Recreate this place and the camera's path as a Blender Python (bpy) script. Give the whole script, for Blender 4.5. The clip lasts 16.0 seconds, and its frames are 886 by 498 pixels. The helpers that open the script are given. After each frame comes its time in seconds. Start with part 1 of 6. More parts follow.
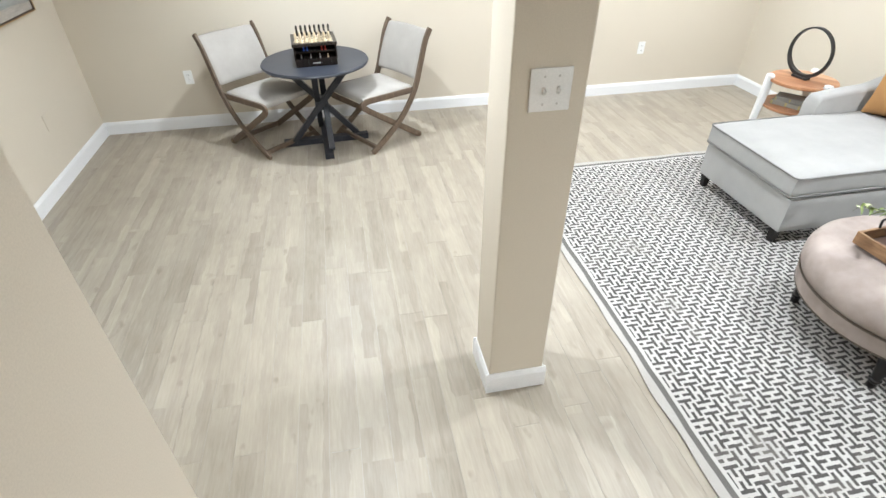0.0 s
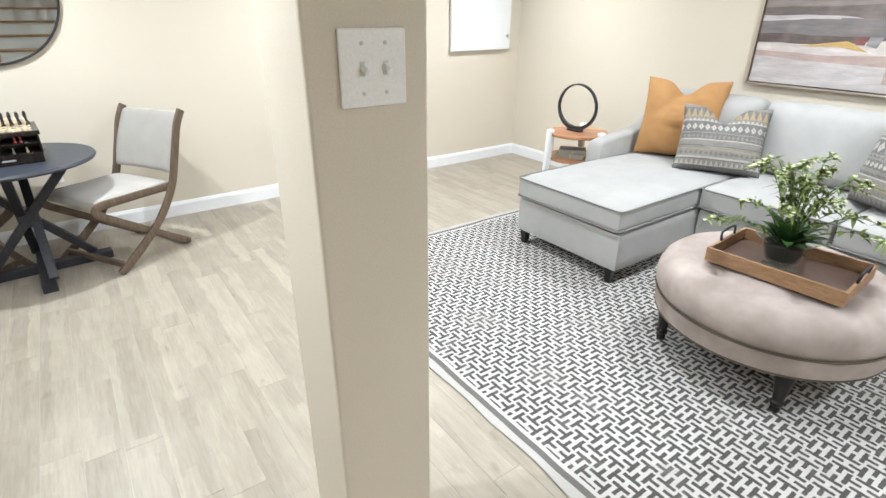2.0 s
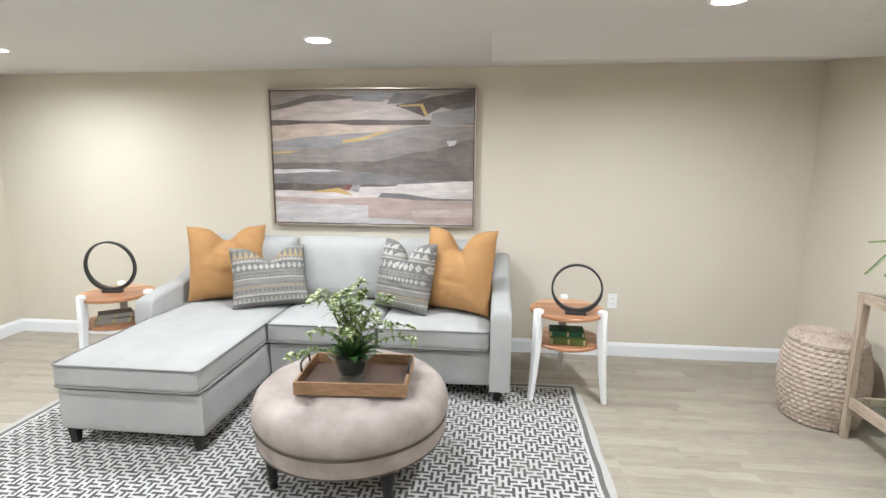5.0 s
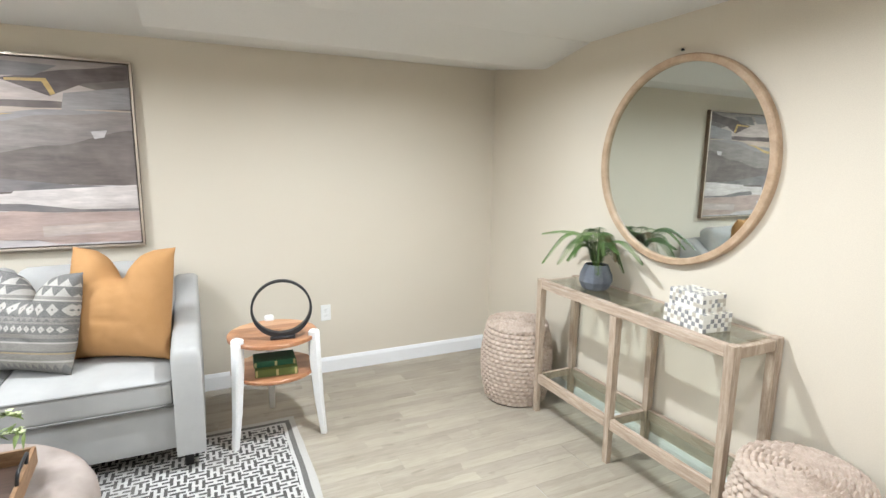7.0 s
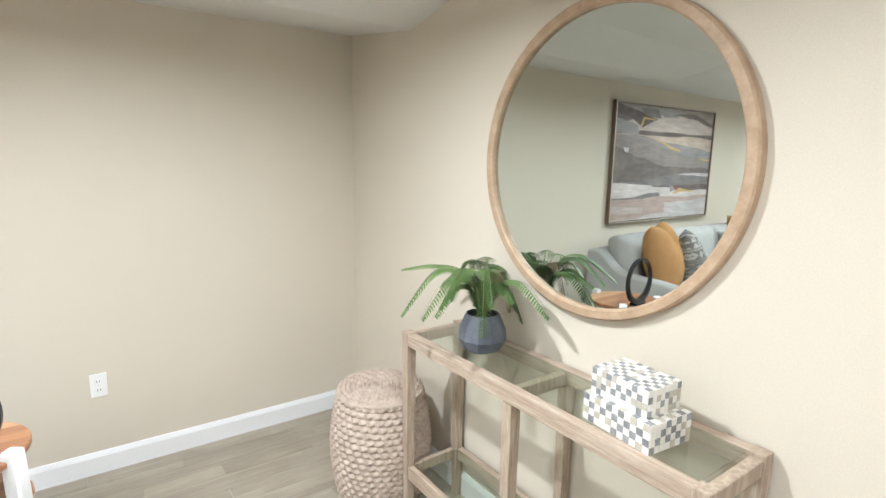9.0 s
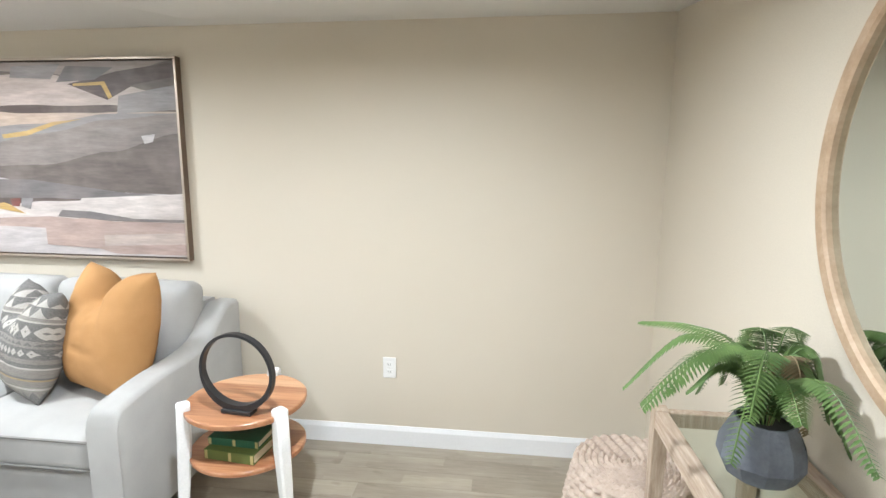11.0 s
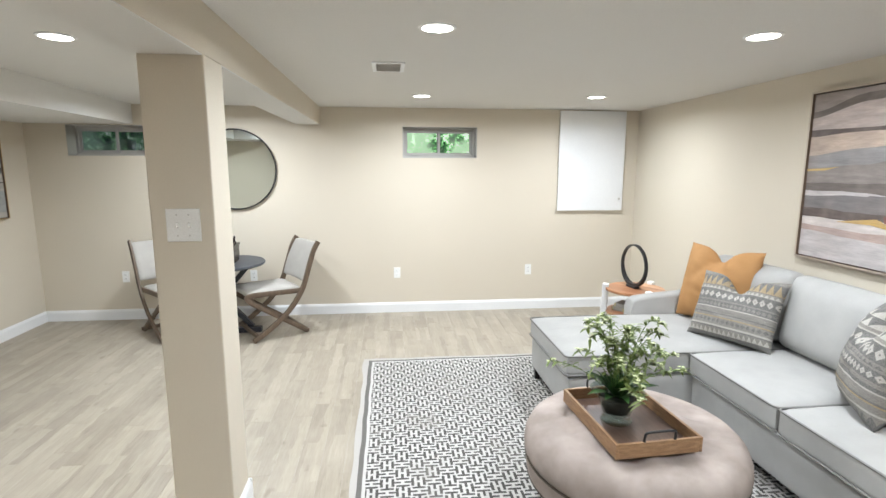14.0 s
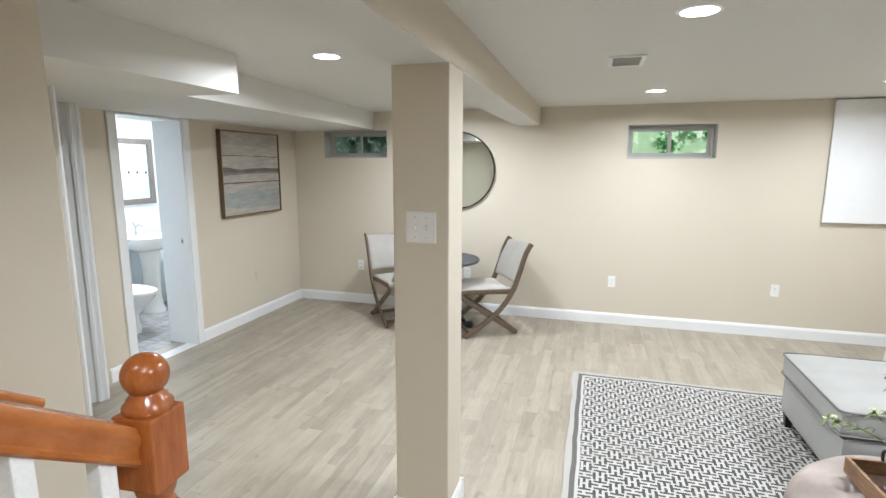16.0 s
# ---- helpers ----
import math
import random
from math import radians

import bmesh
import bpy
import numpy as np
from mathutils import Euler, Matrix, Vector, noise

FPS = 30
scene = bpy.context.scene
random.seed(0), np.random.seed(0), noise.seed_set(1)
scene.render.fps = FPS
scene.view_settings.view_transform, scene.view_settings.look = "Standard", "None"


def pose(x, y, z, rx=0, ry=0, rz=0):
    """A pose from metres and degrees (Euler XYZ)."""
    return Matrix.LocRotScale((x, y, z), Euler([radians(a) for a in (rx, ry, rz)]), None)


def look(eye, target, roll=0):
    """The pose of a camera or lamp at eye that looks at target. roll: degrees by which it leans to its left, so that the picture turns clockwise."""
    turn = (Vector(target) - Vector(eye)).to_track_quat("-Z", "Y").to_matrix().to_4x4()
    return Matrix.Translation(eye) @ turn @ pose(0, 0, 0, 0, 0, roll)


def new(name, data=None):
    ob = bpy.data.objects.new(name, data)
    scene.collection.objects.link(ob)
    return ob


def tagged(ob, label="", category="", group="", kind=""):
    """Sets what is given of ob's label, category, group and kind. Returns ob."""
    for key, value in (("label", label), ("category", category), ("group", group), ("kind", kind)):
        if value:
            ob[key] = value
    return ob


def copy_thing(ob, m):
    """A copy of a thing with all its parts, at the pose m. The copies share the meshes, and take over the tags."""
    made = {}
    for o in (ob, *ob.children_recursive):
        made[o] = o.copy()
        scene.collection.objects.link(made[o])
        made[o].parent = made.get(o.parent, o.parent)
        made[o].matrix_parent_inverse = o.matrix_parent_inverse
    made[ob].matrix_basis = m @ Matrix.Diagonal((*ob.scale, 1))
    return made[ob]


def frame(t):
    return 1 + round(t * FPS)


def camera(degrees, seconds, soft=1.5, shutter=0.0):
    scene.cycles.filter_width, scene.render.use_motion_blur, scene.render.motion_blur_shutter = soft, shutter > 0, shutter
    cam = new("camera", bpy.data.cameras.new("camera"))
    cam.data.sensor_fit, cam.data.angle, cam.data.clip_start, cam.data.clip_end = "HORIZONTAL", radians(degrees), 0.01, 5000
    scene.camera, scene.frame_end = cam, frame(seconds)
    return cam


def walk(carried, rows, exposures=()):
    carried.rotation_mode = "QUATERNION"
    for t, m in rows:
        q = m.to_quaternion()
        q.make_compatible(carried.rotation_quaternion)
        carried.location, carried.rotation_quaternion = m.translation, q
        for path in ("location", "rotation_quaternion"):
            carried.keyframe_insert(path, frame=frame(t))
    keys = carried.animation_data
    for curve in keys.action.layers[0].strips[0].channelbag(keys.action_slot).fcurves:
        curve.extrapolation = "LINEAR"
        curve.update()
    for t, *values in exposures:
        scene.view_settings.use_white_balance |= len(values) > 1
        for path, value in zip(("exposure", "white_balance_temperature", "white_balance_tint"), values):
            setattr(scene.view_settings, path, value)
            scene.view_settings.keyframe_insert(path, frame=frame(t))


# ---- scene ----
cam = camera(81.5, 16.0)
PATH = [
    (0, (-4.195, -4.87, 1.911), (-3.891, -3.29, 0.723), -0.5),
    (0.5, (-4.165, -4.698, 1.789), (-3.732, -3.115, 0.646), -0.33),
    (1, (-4.12, -4.571, 1.706), (-3.525, -2.986, 0.64), -0.14),
    (1.5, (-4.099, -4.418, 1.572), (-3.293, -2.861, 0.611), 0.1),
    (2, (-4.048, -4.296, 1.470), (-2.989, -2.820, 0.631), 0.35),
    (2.5, (-4.045, -4.205, 1.514), (-2.719, -2.882, 0.813), 0.60),
    (3, (-4.065, -4.162, 1.547), (-2.507, -3.045, 0.978), 0.80),
    (3.5, (-4.072, -4.158, 1.554), (-2.336, -3.280, 1.089), 0.90),
    (3.7, (-4.075, -4.166, 1.558), (-2.284, -3.383, 1.124), 0.75),
    (5.8, (-3.960, -4.242, 1.553), (-2.000, -4.445, 1.208), 0.50),
    (6, (-3.913, -4.256, 1.548), (-1.968, -4.573, 1.204), 0.50),
    (6.5, (-3.779, -4.319, 1.542), (-1.900, -4.914, 1.206), 0.70),
    (7, (-3.618, -4.374, 1.536), (-1.834, -5.217, 1.205), 0.80),
    (7.5, (-3.428, -4.427, 1.538), (-1.753, -5.470, 1.209), 0.80),
    (8, (-3.255, -4.590, 1.519), (-1.675, -5.773, 1.196), 0.90),
    (8.2, (-3.185, -4.690, 1.530), (-1.629, -5.903, 1.202), 0.97),
    (10.3, (-2.557, -5.689, 1.561), (-0.658, -6.185, 1.213), 0.59),
    (10.5, (-2.571, -5.715, 1.549), (-0.629, -6.017, 1.211), 0.67),
    (11, (-2.613, -5.740, 1.561), (-0.655, -5.513, 1.228), 0.50),
    (11.5, (-2.627, -5.676, 1.569), (-0.795, -4.941, 1.246), 0.50),
    (12, (-2.645, -5.619, 1.561), (-1.064, -4.437, 1.242), 0.40),
    (12.5, (-2.691, -5.584, 1.586), (-1.430, -4.066, 1.258), 0.20),
    (13, (-2.735, -5.583, 1.595), (-1.828, -3.830, 1.270), 0.10),
    (13.5, (-2.754, -5.575, 1.604), (-2.204, -3.679, 1.283), 0.20),
    (14, (-2.770, -5.583, 1.616), (-2.563, -3.620, 1.295), 0.10),
    (14.5, (-2.811, -5.560, 1.636), (-2.904, -3.589, 1.311), 0.10),
    (15, (-2.834, -5.547, 1.648), (-3.176, -3.604, 1.322), 0.10),
    (15.5, (-2.841, -5.520, 1.652), (-3.352, -3.614, 1.327), 0.10),
    (16, (-2.897, -5.461, 1.639), (-3.454, -3.568, 1.313), 0.10),
]
EXPOSURES = [(0, -0.02), (3.0, -0.06), (3.5, -0.12), (6.0, -0.06), (7.0, 0.08), (8.0, 0.08), (10.5, 0.20), (11.5, 0.04), (13.5, -0.14), (16.0, -0.32)]
walk(cam, [(t, look(eye, target, roll)) for t, eye, target, roll in PATH], EXPOSURES)

# ---- light ----
CEIL = 2.235                     # the ceiling falls a little towards the windows


def ceil_z(y):
    return 2.214 - 0.0058 * y


world = bpy.data.worlds.new("world")
scene.world = world
world.use_nodes = True
wn = world.node_tree.nodes
sky = wn.new("ShaderNodeTexSky")
sky.sky_type, sky.sun_disc = "NISHITA", False
sky.sun_elevation, sky.sun_rotation = radians(50), radians(20)
wn["Background"].inputs["Strength"].default_value = 0.12
world.node_tree.links.new(sky.outputs[0], wn["Background"].inputs["Color"])

DOWNLIGHTS = [(-0.97, -3.16), (-0.92, -1.02), (-2.54, -3.14), (-2.47, -0.92), (-4.36, -2.78), (-1.55, -5.2), (-4.36, -0.88), (-2.92, -5.52)]
LAMP_W = 30.5


def lamp(name, x, y, z, watts, size, color=(0.915, 0.985, 1.06), spread=168):
    d = bpy.data.lights.new(name, "AREA")
    d.shape, d.size, d.energy, d.color, d.spread = "DISK", size, watts, color, radians(spread)
    ob = new(name, d)
    ob.location = (x, y, z)
    return ob


for lx, ly in DOWNLIGHTS:
    lamp("downlight_lamp", lx, ly, ceil_z(ly) - 0.012, LAMP_W * (0.66 if ly < -5.5 else 1.4 if ly < -5 else 1.2 if lx < -4 else 0.97), 0.07)
lamp("bathroom_lamp", -7.1, -1.3, 2.35, 55.0, 0.3, (0.88, 0.96, 1.05))
# unseen fill added high over the stairs, with no fitting there
lamp("stair_fill", -4.2, -7.2, 4.4, 40.0, 0.2)


# ---- materials ----
def ramp(nt, fac, stops):
    r = nt.nodes.new("ShaderNodeValToRGB")
    els = r.color_ramp.elements
    while len(els) < len(stops):
        els.new(0.5)
    for e, (p, c) in zip(els, stops):
        e.position, e.color = p, (*c, 1)
    nt.links.new(fac, r.inputs[0])
    return r.outputs[0]


def base_mat(name, rough=0.6, metal=0.0, spec=0.5):
    m = bpy.data.materials.new(name)
    m.use_nodes = True
    b = m.node_tree.nodes["Principled BSDF"]
    b.inputs["Roughness"].default_value = rough
    b.inputs["Metallic"].default_value = metal
    b.inputs["Specular IOR Level"].default_value = spec
    return m, m.node_tree, b


def coords(nt, scale=(1, 1, 1), rot=(0, 0, 0), jitter=False):
    tc = nt.nodes.new("ShaderNodeTexCoord")
    mp = nt.nodes.new("ShaderNodeMapping")
    mp.inputs["Scale"].default_value = scale
    mp.inputs["Rotation"].default_value = [radians(a) for a in rot]
    nt.links.new(tc.outputs["Object"], mp.inputs["Vector"])
    if jitter:
        oi = nt.nodes.new("ShaderNodeObjectInfo")
        mul = nt.nodes.new("ShaderNodeMath")
        mul.operation = "MULTIPLY"
        mul.inputs[1].default_value = 37.0
        nt.links.new(oi.outputs["Random"], mul.inputs[0])
        nt.links.new(mul.outputs[0], mp.inputs["Location"])
    return mp.outputs[0]


def noise_fac(nt, vec, scale, detail=3.0, rough=0.55):
    n = nt.nodes.new("ShaderNodeTexNoise")
    n.inputs["Scale"].default_value, n.inputs["Detail"].default_value, n.inputs["Roughness"].default_value = scale, detail, rough
    nt.links.new(vec, n.inputs["Vector"])
    return n.outputs["Fac"]


def bump(nt, b, height, strength=0.2, dist=0.002):
    n = nt.nodes.new("ShaderNodeBump")
    n.inputs["Strength"].default_value, n.inputs["Distance"].default_value = strength, dist
    nt.links.new(height, n.inputs["Height"])
    nt.links.new(n.outputs[0], b.inputs["Normal"])


def mixc(nt, fac, a, c, blend="MIX"):
    n = nt.nodes.new("ShaderNodeMix")
    n.data_type, n.blend_type = "RGBA", blend
    for sock, v in ((n.inputs[0], fac), (n.inputs[6], a), (n.inputs[7], c)):
        if isinstance(v, (int, float)):
            sock.default_value = v
        elif isinstance(v, tuple):
            sock.default_value = (*v, 1)
        else:
            nt.links.new(v, sock)
    return n.outputs[2]


def mottled(name, c1, c2, rough=0.6, scale=3.0, fine=120.0, relief=0.15, dist=0.001, metal=0.0, spec=0.5, stretch=(1, 1, 1), jitter=False):
    """Two close tones in large soft patches, with a fine grain in the relief."""
    m, nt, b = base_mat(name, rough, metal, spec)
    v = coords(nt, stretch, jitter=jitter)
    big, small = noise_fac(nt, v, scale), noise_fac(nt, v, fine, 2.0)
    c = ramp(nt, big, [(0.3, c1), (0.7, c2)])
    c = mixc(nt, 0.12, c, ramp(nt, small, [(0.3, tuple(x * 0.6 for x in c1)), (0.7, tuple(min(1, x * 1.25) for x in c2))]))
    nt.links.new(c, b.inputs["Base Color"])
    rr = ramp(nt, big, [(0.2, (rough * 0.88,) * 3), (0.8, (min(1, rough * 1.1),) * 3)])
    nt.links.new(rr, b.inputs["Roughness"])
    if relief:
        bump(nt, b, small, relief, dist)
    return m


def wooden(name, dark, mid, light, rough=0.45, grain=(14, 14, 1.2), ring=6.0, jitter=True, relief=0.12, spec=0.4):
    """Wood grain that runs along local z."""
    m, nt, b = base_mat(name, rough, 0, spec)
    v = coords(nt, grain, jitter=jitter)
    n1, n2 = noise_fac(nt, v, ring, 5.0, 0.6), noise_fac(nt, v, ring * 6, 3.0)
    c = ramp(nt, n1, [(0.25, dark), (0.5, mid), (0.75, light)])
    c = mixc(nt, 0.25, c, ramp(nt, n2, [(0.3, dark), (0.75, light)]))
    nt.links.new(c, b.inputs["Base Color"])
    bump(nt, b, n2, relief, 0.0008)
    return m


M_WALL = mottled("wall_paint", (0.625, 0.566, 0.468), (0.655, 0.594, 0.495), 0.62, 0.8, 260.0, 0.10, 0.0006, spec=0.3)
M_CEIL = mottled("ceiling_paint", (0.67, 0.66, 0.635), (0.70, 0.69, 0.665), 0.8, 0.7, 220.0, 0.08, 0.0006, spec=0.2)
M_TRIM = mottled("white_trim_paint", (0.78, 0.79, 0.80), (0.83, 0.84, 0.85), 0.35, 2.0, 150.0, 0.03, 0.0004)
M_DOOR = mottled("door_paint", (0.77, 0.78, 0.79), (0.81, 0.82, 0.83), 0.4, 2.0, 150.0, 0.03, 0.0004)
M_VINYL = mottled("window_vinyl", (0.43, 0.42, 0.39), (0.50, 0.49, 0.46), 0.45, 6.0, 200.0, 0.03, 0.0004)
M_PLATE = mottled("white_plastic", (0.80, 0.80, 0.78), (0.84, 0.84, 0.82), 0.3, 9.0, 200.0, 0.0)
M_SLOT = mottled("dark_slot", (0.03, 0.03, 0.03), (0.05, 0.05, 0.05), 0.6, 9.0, 100.0, 0.0)
M_METAL = mottled("brushed_metal", (0.55, 0.54, 0.52), (0.65, 0.64, 0.62), 0.3, 9.0, 300.0, 0.05, metal=1.0)
M_BLACKM = mottled("black_metal", (0.012, 0.012, 0.013), (0.022, 0.022, 0.024), 0.45, 9.0, 150.0, 0.08)
M_SOFA = mottled("light_grey_weave", (0.365, 0.36, 0.345), (0.425, 0.42, 0.403), 0.9, 5.0, 420.0, 0.35, 0.0012, spec=0.15)
M_PIPING = mottled("grey_piping", (0.20, 0.195, 0.185), (0.25, 0.245, 0.235), 0.9, 9.0, 300.0, 0.2, spec=0.15)
M_VELVET = mottled("blush_velvet", (0.25, 0.205, 0.182), (0.43, 0.365, 0.33), 0.75, 6.0, 500.0, 0.15, 0.0008, spec=0.2)
M_BAND = mottled("bronze_nail_band", (0.05, 0.037, 0.027), (0.09, 0.068, 0.048), 0.5, 20.0, 300.0, 0.2)
M_ESPRESSO = wooden("espresso_wood", (0.005, 0.004, 0.004), (0.009, 0.007, 0.006), (0.016, 0.012, 0.010), 0.35)
M_MUSTARD = mottled("mustard_cotton", (0.395, 0.21, 0.085), (0.455, 0.25, 0.11), 0.85, 6.0, 480.0, 0.3, 0.001, spec=0.15)
M_CONSOLE = wooden("washed_oak", (0.24, 0.168, 0.118), (0.40, 0.31, 0.23), (0.58, 0.49, 0.40), 0.55)
M_CHAIRW = wooden("brown_ash_wood", (0.075, 0.050, 0.034), (0.125, 0.087, 0.060), (0.185, 0.135, 0.095), 0.5)
M_LINEN = mottled("cream_linen", (0.375, 0.355, 0.325), (0.43, 0.41, 0.38), 0.9, 6.0, 420.0, 0.3, 0.001, spec=0.15)
M_TABLETOP = mottled("charcoal_tabletop", (0.022, 0.026, 0.037), (0.036, 0.042, 0.056), 0.42, 6.0, 60.0, 0.15, stretch=(1, 6, 1))
M_TABLELEG = wooden("charcoal_wood", (0.012, 0.013, 0.017), (0.022, 0.023, 0.029), (0.038, 0.039, 0.046), 0.4)
M_ACACIA = wooden("acacia_wood", (0.24, 0.085, 0.035), (0.42, 0.19, 0.085), (0.60, 0.34, 0.18), 0.35, grain=(9, 1.2, 9), ring=4.0, jitter=False)
M_WHITEW = mottled("white_painted_wood", (0.76, 0.76, 0.75), (0.82, 0.82, 0.81), 0.4, 9.0, 120.0, 0.04)
M_CHERRY = wooden("cherry_varnish", (0.24, 0.058, 0.012), (0.34, 0.095, 0.020), (0.43, 0.14, 0.034), 0.22, grain=(10, 10, 1.6), relief=0.04, spec=0.6)
M_FRAMEW = wooden("walnut_frame", (0.09, 0.058, 0.038), (0.15, 0.10, 0.068), (0.21, 0.15, 0.105), 0.4)
M_CHAMP = mottled("champagne_metal", (0.52, 0.45, 0.38), (0.62, 0.54, 0.46), 0.35, 6.0, 200.0, 0.05, metal=0.7)
M_GOLDF = mottled("gold_frame", (0.45, 0.30, 0.13), (0.55, 0.38, 0.18), 0.35, 6.0, 200.0, 0.05, metal=0.6)
M_CERAMIC = mottled("white_porcelain", (0.80, 0.81, 0.82), (0.84, 0.85, 0.86), 0.1, 3.0, 100.0, 0.0)


def mirror_mat():
    m, nt, b = base_mat("mirror_glass", 0.015, 1.0)
    b.inputs["Base Color"].default_value = (0.69, 0.745, 0.725, 1)
    return m


def glass_mat(name, tint=(0.90, 0.935, 0.905)):
    m = bpy.data.materials.new(name)
    m.use_nodes = True
    nt = m.node_tree
    nt.nodes.remove(nt.nodes["Principled BSDF"])
    t, g, mx, f = (nt.nodes.new(k) for k in ("ShaderNodeBsdfTransparent", "ShaderNodeBsdfGlossy", "ShaderNodeMixShader", "ShaderNodeLayerWeight"))
    t.inputs[0].default_value = (*tint, 1)
    g.inputs["Roughness"].default_value = 0.02
    f.inputs[0].default_value = 0.5
    shine = ramp(nt, f.outputs["Facing"], [(0.0, (0.04,) * 3), (0.6, (0.10,) * 3), (1.0, (0.75,) * 3)])
    nt.links.new(shine, mx.inputs[0])
    nt.links.new(t.outputs[0], mx.inputs[1])
    nt.links.new(g.outputs[0], mx.inputs[2])
    nt.links.new(mx.outputs[0], nt.nodes["Material Output"].inputs["Surface"])
    return m


M_MIRROR = mirror_mat()
M_GLASS = glass_mat("table_glass")
M_PANE = glass_mat("window_glass", (0.93, 0.95, 0.93))


def emitter(name, color, strength):
    m, nt, b = base_mat(name, 0.5)
    b.inputs["Base Color"].default_value = (0.8, 0.8, 0.8, 1)
    b.inputs["Emission Color"].default_value = (*color, 1)
    b.inputs["Emission Strength"].default_value = strength
    return m


M_LED = emitter("led_diffuser", (1.0, 0.96, 0.90), 12.0)


# ---- builders ----
def part(name, bm, material, parent=None, label="", smooth=None):
    me = bpy.data.meshes.new(name)
    bmesh.ops.recalc_face_normals(bm, faces=bm.faces)
    bm.to_mesh(me)
    bm.free()
    if smooth:
        me.shade_smooth()
        if smooth < 180:
            me.set_sharp_from_angle(angle=radians(smooth))
    me.materials.append(material)
    ob = new(name, me)
    ob.parent = parent
    if label:
        ob["label"] = label
    return ob


def thing(name, label, category, x=0, y=0, z=0, rz=0, group=""):
    ob = new(name)
    ob.matrix_world = pose(x, y, z, 0, 0, rz)
    ob.empty_display_size = 0.1
    return tagged(ob, label, category, group)


def setting(ob, label, category="structure"):
    return tagged(ob, label, category, kind="structure")


def box(bm, x0, x1, y0, y1, z0, z1, bevel=0.0, seg=2):
    ret = bmesh.ops.create_cube(bm, size=1.0)
    vs = ret["verts"]
    for v in vs:
        v.co = Vector((x0 + (v.co.x + 0.5) * (x1 - x0), y0 + (v.co.y + 0.5) * (y1 - y0), z0 + (v.co.z + 0.5) * (z1 - z0)))
    if bevel:
        es = list({e for v in vs for e in v.link_edges})
        bmesh.ops.bevel(bm, geom=es, offset=bevel, segments=seg, affect="EDGES", profile=0.5)
    return vs


def boxes(*rows, bevel=0.0, seg=2):
    bm = bmesh.new()
    for r in rows:
        box(bm, *r, bevel=bevel, seg=seg)
    return bm


def beam_between(bm, a, b, w, h, side=Vector((0, 0, 1)), bevel=0.0):
    """A bar of section w x h from a to b."""
    a, b = Vector(a), Vector(b)
    d = b - a
    zc = d.normalized()
    xc = side.cross(zc).normalized() if abs(side.normalized().dot(zc)) < 0.99 else Vector((1, 0, 0))
    yc = zc.cross(xc)
    bm2 = bmesh.new()
    box(bm2, -w / 2, w / 2, -h / 2, h / 2, 0, d.length, bevel)
    m = Matrix((xc, yc, zc)).transposed().to_4x4()
    m.translation = a
    bm2.transform(m)
    merge(bm, bm2)


def merge(bm, other):
    me = bpy.data.meshes.new("tmp")
    other.to_mesh(me)
    other.free()
    bm.from_mesh(me)
    bpy.data.meshes.remove(me)


def lathe(profile, seg=40, closed=False):
    """Turns (radius, height) rows round z."""
    bm = bmesh.new()
    rings = []
    for r, z in profile:
        if r < 1e-5:
            rings.append([bm.verts.new((0, 0, z))])
        else:
            rings.append([bm.verts.new((r * math.cos(2 * math.pi * i / seg), r * math.sin(2 * math.pi * i / seg), z)) for i in range(seg)])
    pairs = list(zip(rings, rings[1:])) + ([(rings[-1], rings[0])] if closed else [])
    for a, b in pairs:
        for i in range(seg):
            j = (i + 1) % seg
            if len(a) == 1 and len(b) == 1:
                continue
            if len(a) == 1:
                bm.faces.new((a[0], b[i], b[j]))
            elif len(b) == 1:
                bm.faces.new((a[i], a[j], b[0]))
            else:
                bm.faces.new((a[i], a[j], b[j], b[i]))
    return bm


def prism(poly, z0, z1):
    """An upright prism on a flat outline of (x, y)."""
    bm = bmesh.new()
    lo = [bm.verts.new((x, y, z0)) for x, y in poly]
    hi = [bm.verts.new((x, y, z1)) for x, y in poly]
    bm.faces.new(lo[::-1])
    bm.faces.new(hi)
    for i in range(len(poly)):
        j = (i + 1) % len(poly)
        bm.faces.new((lo[i], lo[j], hi[j], hi[i]))
    return bm


def tube(points, r, seg=10, cap=True, taper=None):
    bm = bmesh.new()
    pts = [Vector(p) for p in points]
    rings, up = [], Vector((0, 0, 1))
    for i, p in enumerate(pts):
        d = (pts[min(i + 1, len(pts) - 1)] - pts[max(i - 1, 0)]).normalized()
        x = d.cross(up)
        if x.length < 1e-3:
            x = d.cross(Vector((1, 0, 0)))
        x.normalize()
        y = d.cross(x)
        rr = r if taper is None else r * taper[i]
        rings.append([bm.verts.new(p + x * rr * math.cos(2 * math.pi * k / seg) + y * rr * math.sin(2 * math.pi * k / seg)) for k in range(seg)])
    for a, b in zip(rings, rings[1:]):
        for k in range(seg):
            bm.faces.new((a[k], a[(k + 1) % seg], b[(k + 1) % seg], b[k]))
    if cap:
        bm.faces.new(rings[0])
        bm.faces.new(rings[-1][::-1])
    return bm


